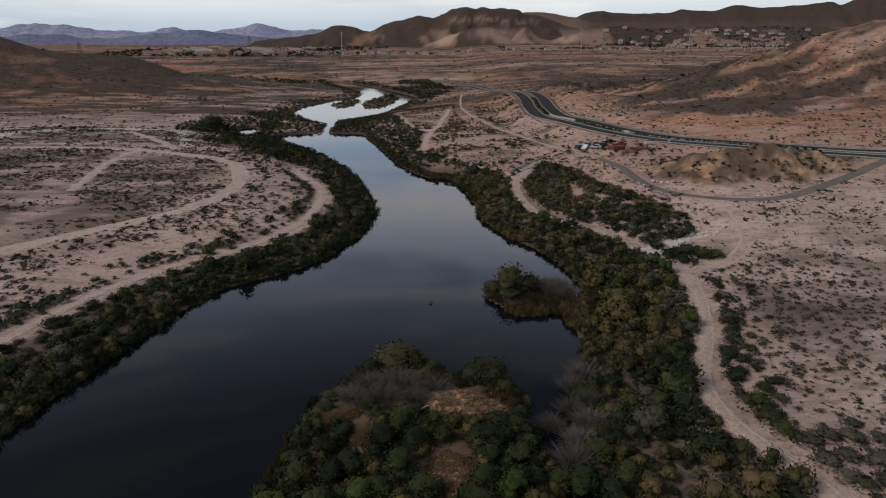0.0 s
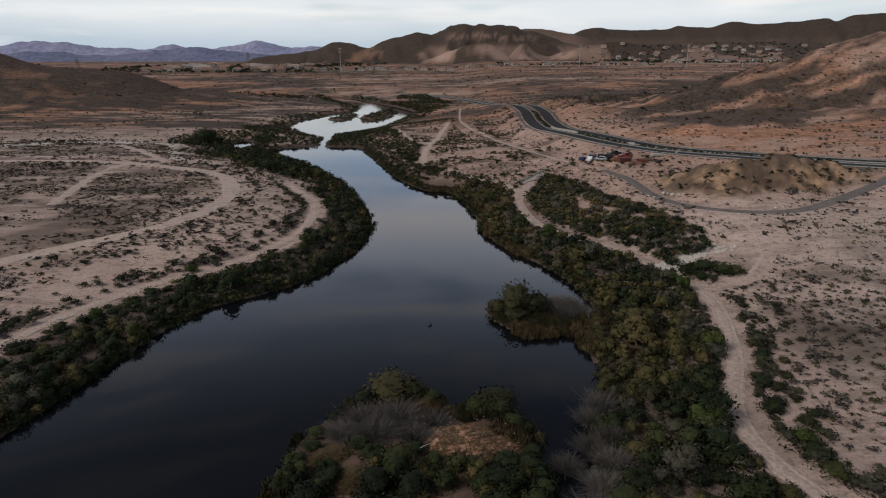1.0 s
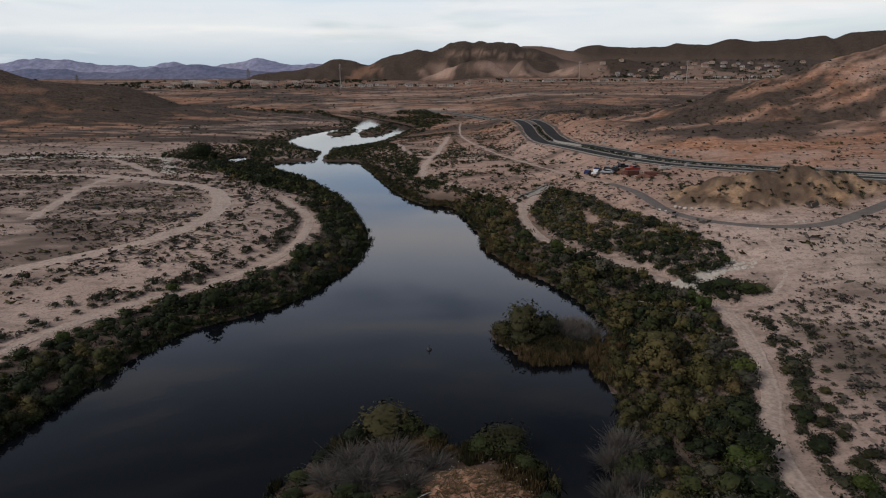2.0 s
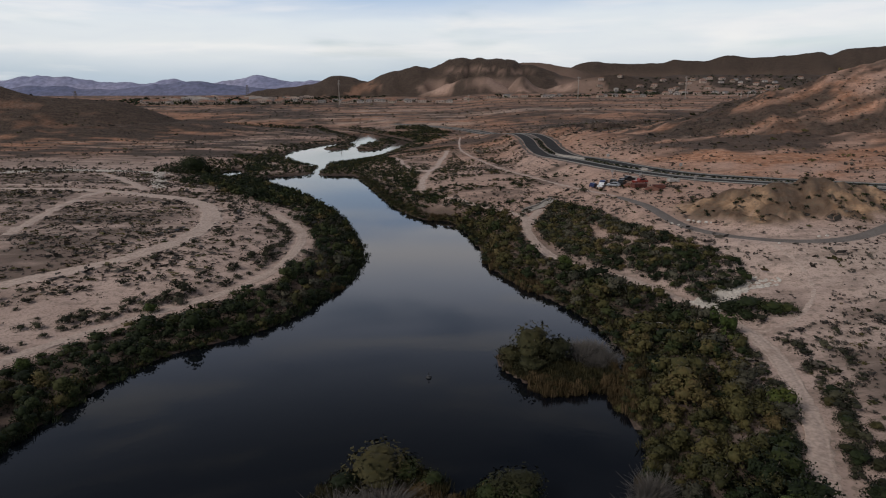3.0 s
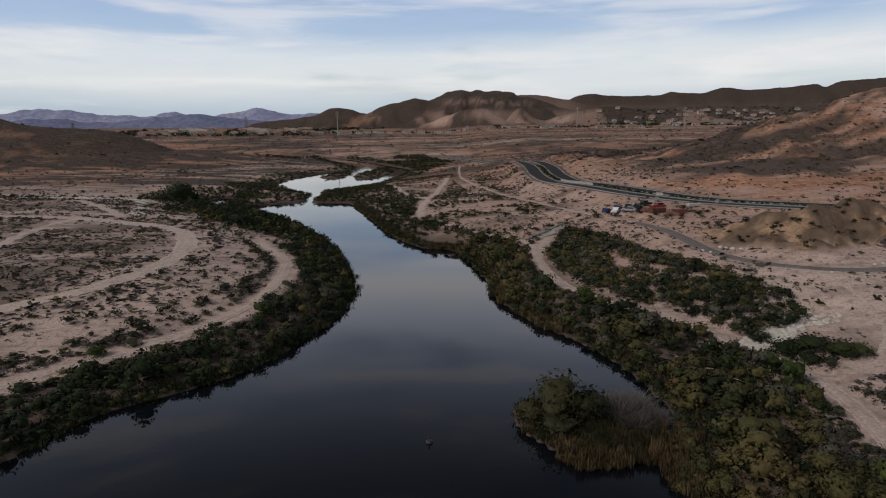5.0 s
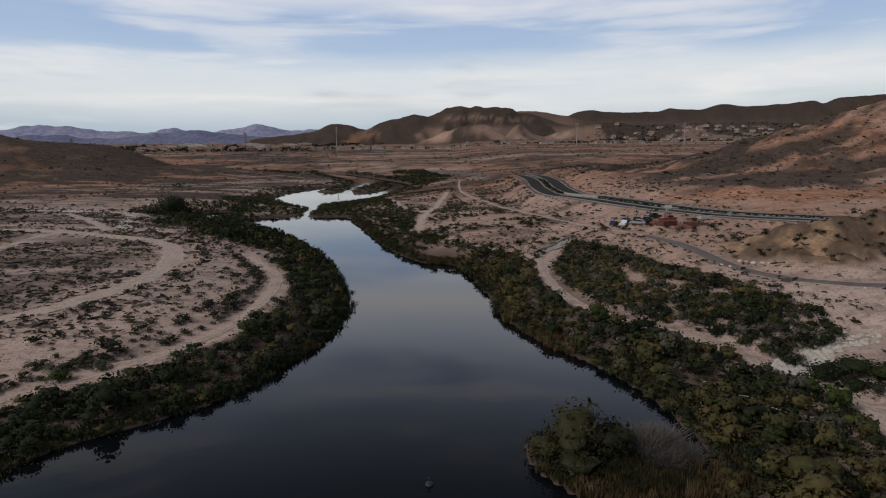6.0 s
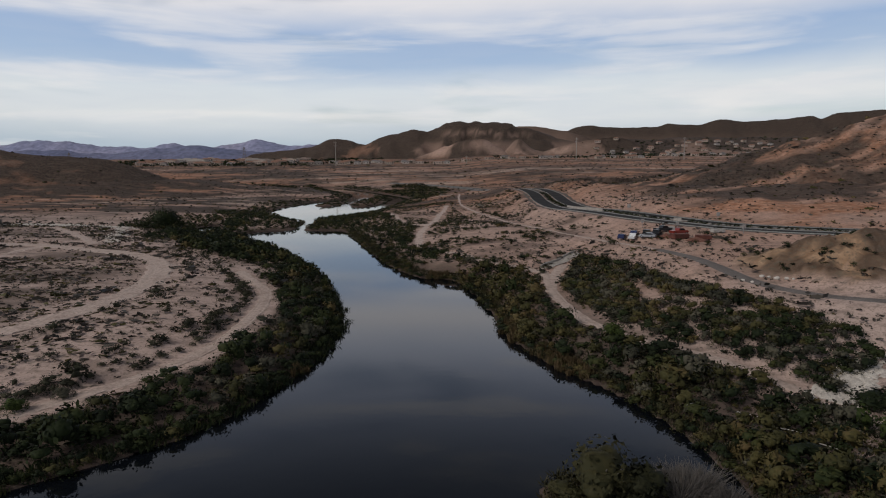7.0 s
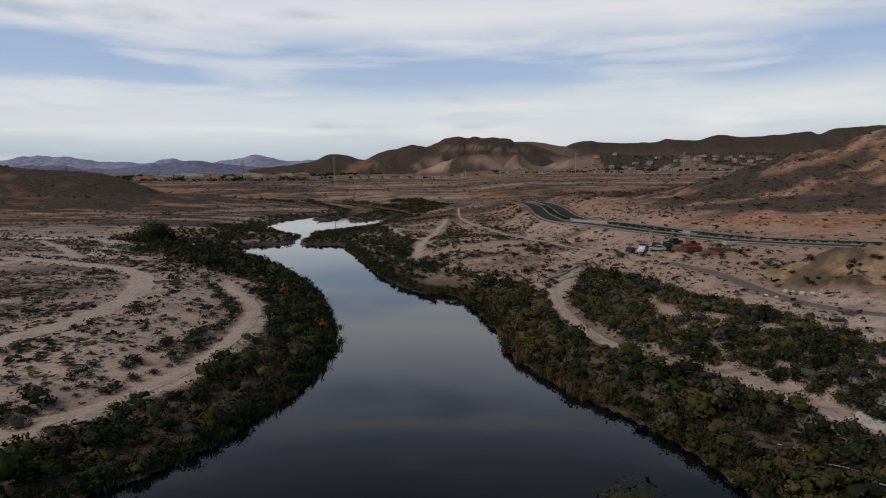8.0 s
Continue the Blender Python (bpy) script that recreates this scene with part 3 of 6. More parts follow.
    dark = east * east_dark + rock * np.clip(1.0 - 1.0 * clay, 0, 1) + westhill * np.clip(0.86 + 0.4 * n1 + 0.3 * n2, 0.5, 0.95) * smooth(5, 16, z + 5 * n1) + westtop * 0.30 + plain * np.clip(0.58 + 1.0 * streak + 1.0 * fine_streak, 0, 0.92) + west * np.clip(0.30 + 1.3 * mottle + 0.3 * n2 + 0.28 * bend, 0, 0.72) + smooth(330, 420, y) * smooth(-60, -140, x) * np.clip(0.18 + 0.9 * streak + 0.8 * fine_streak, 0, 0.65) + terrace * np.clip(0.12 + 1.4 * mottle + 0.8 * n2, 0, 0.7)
    pale = np.clip(clay * 0.10 + 0.55 * smooth(52, 62, x) * smooth(158, 140, y) * np.clip(0.7 + 0.9 * n1, 0, 1) + plain * smooth(0.12, 0.35, fbm(x / 6, y, 30, 4, 71)) * 0.55, 0, 1)
    isle = smooth(0.5, -1.5, np.minimum(signed(x, y, ISLAND), signed(x, y, REED_ISLET)) + np.where(y > 130, 99, 0))
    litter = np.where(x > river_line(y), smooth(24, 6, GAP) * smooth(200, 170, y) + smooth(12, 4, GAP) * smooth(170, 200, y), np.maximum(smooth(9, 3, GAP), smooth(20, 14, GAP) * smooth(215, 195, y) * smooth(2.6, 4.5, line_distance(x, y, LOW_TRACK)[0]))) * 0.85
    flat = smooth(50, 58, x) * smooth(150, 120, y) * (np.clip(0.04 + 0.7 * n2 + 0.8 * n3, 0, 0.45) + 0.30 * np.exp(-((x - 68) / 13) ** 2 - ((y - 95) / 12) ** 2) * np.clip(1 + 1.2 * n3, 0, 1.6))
    # soil darkens to the waterline, with shade below the overhanging shrubs painted in
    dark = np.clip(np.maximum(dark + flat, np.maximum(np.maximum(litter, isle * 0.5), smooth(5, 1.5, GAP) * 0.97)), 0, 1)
    red = np.maximum(red, isle * 0.6)
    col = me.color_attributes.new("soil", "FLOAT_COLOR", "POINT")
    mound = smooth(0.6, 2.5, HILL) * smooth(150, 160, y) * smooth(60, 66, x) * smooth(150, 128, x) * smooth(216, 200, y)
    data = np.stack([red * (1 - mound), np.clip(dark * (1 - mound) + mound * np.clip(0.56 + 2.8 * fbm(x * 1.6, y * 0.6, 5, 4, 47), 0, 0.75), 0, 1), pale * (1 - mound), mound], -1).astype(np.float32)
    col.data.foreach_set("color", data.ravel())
    me.polygons.foreach_set("use_smooth", np.ones(len(me.polygons), bool))
    ob = new("ground", me)
    tagged(ob, "dry pinkish desert ground with hills and dark gravel bands", "ground", kind="structure")


build_ground()


def build_water():
    X, Y = np.meshgrid(np.array([-520.0, -60, -20, 20, 60]), np.array([-150.0, 0, 100, 200, 400, 1000]))
    ob = new("water", sheet("water", X, Y, np.zeros_like(X), M_WATER))
    tagged(ob, "calm dark lake water mirroring the cloudy sky", "water", kind="structure")


build_water()


def ribbon(name, line, width, mat, lift, label, ragged=0.0, cross=5, side=0.0, category="road", rut=0.0):
    """A strip of road that lies on the ground along a curve, with wheel ruts worn into it."""
    d = np.gradient(line[:, :2], axis=0)
    d /= np.linalg.norm(d, axis=1)[:, None]
    nrm = np.stack([-d[:, 1], d[:, 0]], -1)
    s = np.linspace(-0.5, 0.5, cross)
    w = np.full((len(line), 1), width)
    edge = np.zeros((len(line), cross))
    if ragged:
        edge[:, 0] = RNG.normal(0, ragged, len(line))
        edge[:, -1] = RNG.normal(0, ragged, len(line))
    off = s[None, :] * w + edge + side
    X, Y = line[:, 0][:, None] + nrm[:, 0][:, None] * off, line[:, 1][:, None] + nrm[:, 1][:, None] * off
    Z = ground_z(X, Y) + lift
    if rut:
        Z -= 0.08 * np.exp(-((np.abs(off) - rut) / 0.28) ** 2)
    Z[:, 0] -= lift * 1.2
    Z[:, -1] -= lift * 1.2
    ob = new(name, sheet(name, X[:, ::-1], Y[:, ::-1], Z[:, ::-1], mat))
    ob.data.polygons.foreach_set("use_smooth", np.ones(len(ob.data.polygons), bool))
    return tagged(ob, label, category, kind="structure")


def dense(line, step):
    seg = np.r_[0, np.cumsum(np.linalg.norm(np.diff(line[:, :2], axis=0), axis=1))]
    k = np.arange(0, seg[-1], step)
    return np.stack([np.interp(k, seg, line[:, 0]), np.interp(k, seg, line[:, 1])], -1)


ribbon("dirt_track", dense(LOW_TRACK, 1.2), 2.7, M_TRACK, 0.12, "pale dirt track along the planted river bank", 0.25, 13, rut=0.75)
ribbon("dirt_road", dense(WIDE_ROAD, 1.5), 6.0, M_TRACK, 0.12, "wide graded dirt road bending across the flat", 0.4, 17, rut=1.2)
ribbon("dirt_track", dense(SPUR_TRACK, 1.5), 3.4, M_TRACK, 0.12, "faint dirt track across scrubland", 0.5)
ribbon("dirt_track", dense(RIGHT_TRACK, 1.2), 2.7, M_TRACK, 0.12, "rutted pinkish dirt track between shrubs", 0.2, 15, rut=0.8)
ribbon("foot_path", dense(FOOT_PATH, 1.0), 0.95, M_TRACK, 0.1, "narrow trodden foot path over pale soil", 0.15, 3, category="path")
LATE_PATHS = [("dirt_track", [(-6, 256), (-6.3, 275), (-6, 292), (-3.6, 320), (-0.5, 352), (4, 400), (7, 432)], 3.0, "sandy track through the eastern bank scrub"), ("dirt_track", [(-3.4, 322), (-10.5, 337), (-16.7, 360), (-22, 395), (-27, 425)], 2.8, "sandy track down to the upper lake"), ("dirt_track", [(24.5, 190), (25, 207), (16, 224), (6, 240), (-6, 256)], 2.4, "narrow sandy track along the scrub edge"), ("dirt_track", [(-149, 303), (-125, 276), (-106, 250)], 3.4, "short dirt track joining the wide dirt road"), ("dirt_track", [(-215, 257), (-185, 264), (-160, 264), (-138, 262)], 3.2, "dirt track crossing the western flat")]
for path_name, path_points, path_width, path_label in LATE_PATHS:
    ribbon(path_name, dense(spline(path_points, False, 8), 1.5), path_width, M_TRACK, 0.12, path_label, 0.4)
PAVED = PARK_ROAD[:[i for i in range(len(PARK_ROAD)) if PARK_ROAD[i, 1] > 212 and PARK_ROAD[i, 0] < 70][0]]
ribbon("park_road", dense(PAVED, 2.0), 3.8, M_PATHWAY, 0.14, "grey paved lane skirting the mound", 0.0)
ribbon("dirt_track", dense(PARK_ROAD[len(PAVED) - 1:], 2.0), 1.5, M_TRACK, 0.12, "faint dirt track over the scrubby terrace", 0.4)
NEAR_HIGHWAY = dense(HIGHWAY, 3.0)
M_LINE = material("road_paint", [(0.22, 0.22, 0.21), (0.32, 0.32, 0.30)], 0.8, 0.7, 0.05)
M_GRAVEL = material("shoulder_gravel", [(0.085, 0.070, 0.061), (0.135, 0.108, 0.092)], 0.4, 0.95, 0.4, 12)
for road_side in (6.0, -6.0):
    ribbon("highway", NEAR_HIGHWAY, 7.8, M_ASPHALT, 0.2, "dark asphalt carriageway of the highway", 0, 5, road_side)
    for line_side in (-3.5, 3.5):
        ribbon("lane_marking", NEAR_HIGHWAY, 0.13, M_LINE, 0.26, "white edge line on the highway", 0, 3, road_side + line_side, "road marking")
ribbon("median_strip", NEAR_HIGHWAY, 4.4, M_GRAVEL, 0.14, "dark gravel median of the highway", 0, 3, 0.0, "median")
ribbon("shoulder", NEAR_HIGHWAY, 2.2, M_GRAVEL, 0.16, "brown gravel shoulder of the highway", 0.4, 3, -11.4, "shoulder")
ribbon("shoulder", NEAR_HIGHWAY, 1.8, M_GRAVEL, 0.16, "brown gravel shoulder of the highway", 0.3, 3, 11.2, "shoulder")


# ---- plants ----
def sample(grid, x, y):
    r = np.clip(np.interp(y, GRID_Y, np.arange(len(GRID_Y))), 0, len(GRID_Y) - 1.001).astype(int)
    c = np.clip(np.interp(x / half_width(y), GRID_U, np.arange(len(GRID_U))), 0, len(GRID_U) - 1.001).astype(int)
    return grid[r, c]


def lumpy(v, seed):
    """Uneven radius of a lobe in the directions v."""
    return 1 + 0.10 * np.sin(5.1 * v[..., 0] + 1.7 * seed) + 0.09 * np.sin(6.3 * v[..., 1] + 2.9 * seed) + 0.07 * np.sin(7.9 * v[..., 2] + seed)


def leaf_cloud(rng, n, size, lobes=6, flat=1.0, round_=0.6, body=(2, 6, 5)):
    """A bush of width 1 and height 1: small lumpy lobes close it inside, leaf sprays stand out of them. Four corners and four normals each."""
    cen, rad = [], []
    for k in range(lobes):
        r = rng.uniform(0.2, 0.33) + 0.07 * round_
        a, d = rng.uniform(0, 6.283), math.sqrt(rng.random()) * (0.5 - r) * 1.15
        cen.append((math.cos(a) * d, math.sin(a) * d, rng.uniform(0.30, 0.80 - 0.25 * round_) - 0.5 * d))
        rad.append(r)
    cen, rad = np.array(cen), np.array(rad)
    which = rng.integers(0, lobes, n)
    v = rng.normal(size=(n, 3))
    v[:, 2] = np.abs(v[:, 2]) * 1.0 - 0.35
    v /= np.linalg.norm(v, axis=1)[:, None]
    p = cen[which] + v * (rad[which] * rng.uniform(0.68, 1.08, n))[:, None] * np.array([1, 1, flat])
    skirt = rng.random(n) < 0.22
    a = rng.uniform(0, 6.283, n)
    d = rng.uniform(0.36, 0.5, n)
    p[skirt] = np.stack([np.cos(a) * d, np.sin(a) * d, rng.uniform(0.02, 0.3, n)], -1)[skirt]
    p[:, 2] = np.clip(p[:, 2], 0.0, 1.02)
    nrm = v + rng.normal(0, 0.55, (n, 3))
    nrm /= np.linalg.norm(nrm, axis=1)[:, None]
    t = np.cross(nrm, rng.normal(size=(n, 3)))
    t /= np.linalg.norm(t, axis=1)[:, None]
    b = np.cross(nrm, t)
    sz = (size * rng.uniform(0.5, 1.5, n))[:, None]
    t, b = t * sz, b * sz * rng.uniform(0.45, 0.8, n)[:, None]
    # the leaves share the roundness of their lobe, so that a crown shades softly
    soft = v + 1.3 * (p - np.array([0, 0, 0.35])) + rng.normal(0, 0.38, (n, 3)) + np.array([0, 0, 0.2])
    soft /= np.linalg.norm(soft, axis=1)[:, None]
    quad = np.stack([p - t * 0.5, p - b * 0.5 + t * 0.1, p + t * 0.6, p + b * 0.5], 1)
    leaves = np.concatenate([quad, np.repeat(soft[:, None, :], 4, 1)], 1)
    if body is None:
        return leaves
    rings, sides, count = body
    shells = []
    for k in range(min(count, lobes)):
        up, turn = np.meshgrid(np.linspace(-0.6, 1.5708, rings + 1), np.linspace(0, 6.2832, sides + 1), indexing="ij")
        d = np.stack([np.cos(up) * np.cos(turn), np.cos(up) * np.sin(turn), np.sin(up)], -1)
        q = cen[k] + d * (rad[k] * 0.56 * lumpy(d, k + rad[k] * 90))[..., None] * np.array([1, 1, flat])
        q[..., 2] = np.clip(q[..., 2], 0.0, 1.0)
        m = d + 1.0 * (q - np.array([0, 0, 0.35])) + np.array([0, 0, 0.15])
        m /= np.linalg.norm(m, axis=-1)[..., None]
        face = np.stack([q[:-1, :-1], q[:-1, 1:], q[1:, 1:], q[1:, :-1], m[:-1, :-1], m[:-1, 1:], m[1:, 1:], m[1:, :-1]], 2)
        shells.append(face.reshape(-1, 8, 3))
    return np.concatenate(shells + [leaves])


def reed_tuft(rng, n):
    """Upright blades of a clump of width 1 and height 1."""
    a, d = rng.uniform(0, 6.283, n), 0.5 * np.sqrt(rng.random(n))
    p = np.stack([np.cos(a) * d, np.sin(a) * d, np.zeros(n)], -1)
    h = rng.uniform(0.55, 1.0, n)
    tip = p + np.stack([rng.normal(0, 0.16, n), rng.normal(0, 0.16, n), h], -1)
    b = rng.uniform(0, 6.283, n)
    w = np.stack([np.cos(b), np.sin(b), np.zeros(n)], -1) * rng.uniform(0.03, 0.06, n)[:, None]
    mid = (p + tip) * 0.5 + w * 0.3
    return np.stack([p - w, mid + w, tip, mid - w], 1)


def quads_mesh(name, quads, mat, tone=0.5):
    """Leaves as one mesh; `tone` sets plants apart where the quads carry no tone of their own."""
    me = bpy.data.meshes.new(name)
    corners = np.ascontiguousarray(quads[:, :4])
    fill(me, corners.reshape(-1, 3), np.arange(len(quads) * 4).reshape(-1, 4))
    shade = me.attributes.new("tone", "FLOAT", "POINT")
    own = np.repeat(quads[:, -1, 0], 4) if quads.shape[1] in (5, 9) else np.full(len(quads) * 4, tone)
    shade.data.foreach_set("value", np.ascontiguousarray(own, np.float32))
    if quads.shape[1] >= 8:
        me.polygons.foreach_set("use_smooth", np.ones(len(quads), bool))
        at = me.attributes.new("custom_normal", "FLOAT_VECTOR", "POINT")
        at.data.foreach_set("vector", np.ascontiguousarray(quads[:, 4:8], np.float32).ravel())
    me.materials.append(mat)
    return me


NEAR = [leaf_cloud(RNG, 540, 0.070, 9, body=(2, 6, 6)) for k in range(8)]
HALF = [leaf_cloud(RNG, 180, 0.102, 8, body=(2, 5, 4)) for k in range(8)]
MID = [leaf_cloud(RNG, 78, 0.150, 6, body=(1, 5, 4)) for k in range(8)]
FAR = [leaf_cloud(RNG, 38, 0.19, 5, body=(1, 5, 3)) for k in range(8)]
TINY = [leaf_cloud(RNG, 5, 0.54, 3, body=None) for k in range(8)]
SMALL = [leaf_cloud(RNG, 30, 0.24, 4, body=(1, 5, 3)) for k in range(8)]
REEDS = [reed_tuft(RNG, 60) for k in range(5)]


def planted(variants, x, y, w, h, sink=0.05):
    """Copies of the variants at places of the ground, as one array of quads."""
    if not len(x):
        return np.zeros((0, variants[0].shape[1] + 1, 3))
    z = np.maximum(ground_z(x, y), 0.0) - sink
    pick = RNG.integers(0, len(variants), len(x))
    turn = RNG.uniform(0, 6.283, len(x))
    out = []
    for k, q in enumerate(variants):
        i = np.nonzero(pick == k)[0]
        if not len(i):
            continue
        c, s_ = np.cos(turn[i])[:, None, None], np.sin(turn[i])[:, None, None]
        nrm = q[None, :, 4:]
        q = q[:, :4]
        qx, qy = q[None, :, :, 0], q[None, :, :, 1]
        X = (qx * c - qy * s_) * w[i][:, None, None] + x[i][:, None, None]
        Y = (qx * s_ + qy * c) * w[i][:, None, None] + y[i][:, None, None]
        Z = q[None, :, :, 2] * h[i][:, None, None] + z[i][:, None, None]
        quad = np.stack([X, Y, Z], -1)
        if nrm.shape[2]:
            nx, ny = nrm[..., 0] * c - nrm[..., 1] * s_, nrm[..., 0] * s_ + nrm[..., 1] * c
            quad = np.concatenate([quad, np.stack([nx, ny, np.broadcast_to(nrm[..., 2], nx.shape)], -1)], 2)
        tone = np.broadcast_to(RNG.random(len(i))[:, None, None, None], (len(i), quad.shape[1], 1, 3))
        quad = np.concatenate([quad, tone], 2)
        out.append(quad.reshape(-1, quad.shape[2], 3))
    return np.concatenate(out)


def jitter(x0, x1, y0, y1, step, amount=0.48):
    gx, gy = np.meshgrid(np.arange(x0, x1, step), np.arange(y0, y1, step))
    gx, gy = gx.ravel(), gy.ravel()
    return gx + RNG.uniform(-amount, amount, len(gx)) * step, gy + RNG.uniform(-amount, amount, len(gy)) * step


def clear_of(x, y, lines, margin):
    ok = np.ones(x.shape, bool)
    for line in lines:
        ok &= line_distance(x, y, line[::3])[0] > margin
    return ok


SIDE_PATH = spline([(-6, 256), (-6.3, 275), (-6, 292), (-3.6, 320), (-0.5, 352), (4, 400), (7, 432)], False, 6)
LAKE_PATH = spline([(-3.4, 322), (-10.5, 337), (-16.7, 360), (-22, 395), (-27, 425)], False, 6)
BRANCH_TRACK = spline([(-149, 303), (-125, 276), (-106, 250)], False, 6)
TRACKS = [SIDE_PATH, LAKE_PATH, BRANCH_TRACK, LOW_TRACK, WIDE_ROAD, SPUR_TRACK, RIGHT_TRACK, FOOT_PATH, PARK_ROAD]
THICKET = spline([(26, 196), (28, 207), (35, 213), (40, 207), (44, 197), (46.5, 184), (49.5, 171), (52.5, 164), (57.5, 153), (60.5, 145), (61, 139), (58, 136), (53, 134), (49.5, 131.5), (43.8, 137), (38.7, 143.7), (34.9, 150), (30.7, 159.5), (27, 172), (26, 184)], True, 6)
GROVE = spline([(-52, 224), (-62, 232), (-80, 250), (-100, 290), (-112, 325), (-128, 352), (-118, 372), (-98, 388), (-92, 360), (-90, 332), (-68, 290), (-48, 254)], True, 6)


def bank_places():
    """Where the dense river-bank shrubs stand: x, y, width, height, kind (0 green, 1 olive, 2 grey, 3 bright)."""
    X, Y, W, H, K = [], [], [], [], []

    def take(x, y, w, h, k):
        X.append(x), Y.append(y), W.append(w), H.append(h), K.append(k)

    # western bank
    x, y = jitter(-130, 0, 30, 345, 2.45)
    gap = sample(GAP, x, y)
    wide = np.interp(y, [30, 75, 110, 150, 180, 205, 225, 345], [24, 24, 22, 20, 18, 17, 18, 16])
    ok = (x < river_line(y)) & (gap > 0.8) & (gap < wide + 2 * fbm(x, y, 9, 2, 61)) & clear_of(x, y, [LOW_TRACK], 2.7) & ((y > 208) | (x > np.interp(y, LOW_TRACK[:, 1], LOW_TRACK[:, 0]))) & ((gap < 14) | (fbm(x, y, 7, 3, 63) > -0.4))
    x, y = x[ok], y[ok]
    w = np.minimum(np.exp(RNG.normal(1.15, 0.28, len(x))), 2.2 + 1.0 * gap[ok]) * np.interp(gap[ok], [9, 20], [1.0, 0.8])
    roll = RNG.random(len(x)) + 0.5 * fbm(x, y, 14, 2, 64)
    take(x, y, w, w * RNG.uniform(0.55, 1.0, len(x)) * np.interp(gap[ok], [8, 15], [1.0, 0.55]), np.where(roll < 0.78, 0, np.where(roll < 0.95, 1, 2)))
    # low shrubs that overhang the water's edge
    edge = dense(LAKE, 1.7)
    edge = edge[(edge[:, 1] > 42) & (edge[:, 1] < 330)]
    x, y = edge[:, 0] + RNG.normal(0, 0.45, len(edge)), edge[:, 1] + RNG.normal(0, 0.45, len(edge))
    x = x - np.where(x < river_line(y), 0.8, -0.45)
    ok = (np.abs(sample(GAP, x, y)) < 2.2) & (fbm(x, y, 10, 2, 66) > -0.45)
    x, y = x[ok], y[ok]
    w = RNG.uniform(1.7, 2.9, len(x))
    take(x, y, w, w * RNG.uniform(0.45, 0.75, len(x)), np.where(RNG.random(len(x)) < np.where(x < river_line(y), 0.9, 0.55), 0, 1))
    low = edge[::2] + RNG.normal(0, 0.3, (len(edge[::2]), 2))
    low = low[low[:, 0] < river_line(low[:, 1])]
    w = RNG.uniform(1.0, 1.8, len(low))
    take(low[:, 0], low[:, 1], w, w * RNG.uniform(0.5, 0.9, len(low)), np.where(RNG.random(len(low)) < 0.85, 0, 1))
    # wooded corner behind the bend
    x, y = jitter(-140, -30, 215, 420, 3.0)
    ok = inside(x, y, GROVE) & (sample(GAP, x, y) > 3.0)
    x, y = x[ok], y[ok]
    w = RNG.uniform(3.5, 6.0, len(x))
    take(x, y, w, w * RNG.uniform(0.55, 0.9, len(x)), np.where(RNG.random(len(x)) < 0.85, 0, 1))
    # eastern bank up to the track
    x, y = jitter(5, 60, 20, 235, 2.5)
    gap = sample(GAP, x, y)
    tx = np.interp(y, RIGHT_TRACK[:, 1], RIGHT_TRACK[:, 0])
    ok = (x > river_line(y) + 8) & (gap > -0.3) & (x < tx - 2.0) & (fbm(x, y, 9, 3, 67) > -0.40) & (line_distance(x, y, RIGHT_TRACK[::3])[0] > np.interp(y, [118, 130], [2.2, 3.2]))
    ok &= ~inside(x, y, ISLAND) & ~inside(x, y, REED_ISLET)
    ok &= (y < 190) | (x < np.interp(y, [190, 210, 236, 262], [23, 21, 7, -9]))
    x, y, gap = x[ok], y[ok], gap[ok]
    w = np.minimum(np.exp(RNG.normal(1.12, 0.34, len(x))) * np.interp(gap, [0, 12, 25], [1.0, 1.1, 0.75]), 2.2 + 1.0 * gap)
    pick = 0.8 * RNG.random(len(x)) + 0.1 + 0.6 * fbm(x, y, 16, 2, 83) + 0.30 * smooth(9, 2, np.interp(y, RIGHT_TRACK[:, 1], RIGHT_TRACK[:, 0]) - x) * smooth(150, 100, y)
    take(x, y, w, w * RNG.uniform(0.5, 1.0, len(x)), np.where(pick < 0.54, 1, np.where(pick < 0.86, 0, np.where(pick < 1.13, 2, 3))))
    # small growth in the openings between them
    x, y = jitter(5, 60, 20, 235, 1.5)
    tx = np.interp(y, RIGHT_TRACK[:, 1], RIGHT_TRACK[:, 0])
    ok = (x > river_line(y) + 8) & (sample(GAP, x, y) > 1.0) & (x < tx - 1.7) & (RNG.random(len(x)) < 0.75) & ~inside(x, y, ISLAND) & ~inside(x, y, REED_ISLET)
    ok &= (y < 190) | (x < np.interp(y, [190, 210, 236, 262], [23, 21, 7, -9]))
    x, y = x[ok], y[ok]
    w = RNG.uniform(0.9, 1.9, len(x))
    take(x, y, w, w * RNG.uniform(0.45, 0.8, len(x)), np.where(RNG.random(len(x)) < 0.4, 1, np.where(RNG.random(len(x)) < 0.5, 2, 0)))
    # thicket beyond the track
    x, y = jitter(20, 65, 120, 220, 1.75)
    ok = inside(x, y, THICKET) & clear_of(x, y, [RIGHT_TRACK, FOOT_PATH], 3.0) & (fbm(x, y, 8, 3, 73) > -0.40 - 0.3 * smooth(160, 145, y) - 0.25 * smooth(182, 192, y))
    x, y = x[ok], y[ok]
    w = RNG.uniform(2.2, 3.9, len(x))
    take(x, y, w, w * RNG.uniform(0.5, 0.8, len(x)), np.where(RNG.random(len(x)) < 0.25 + 0.3 * smooth(160, 148, y), 0, np.where(RNG.random(len(x)) < 0.45, 2, 1)))
    # northern banks
    x, y = jitter(-60, 10, 232, 440, 2.5)
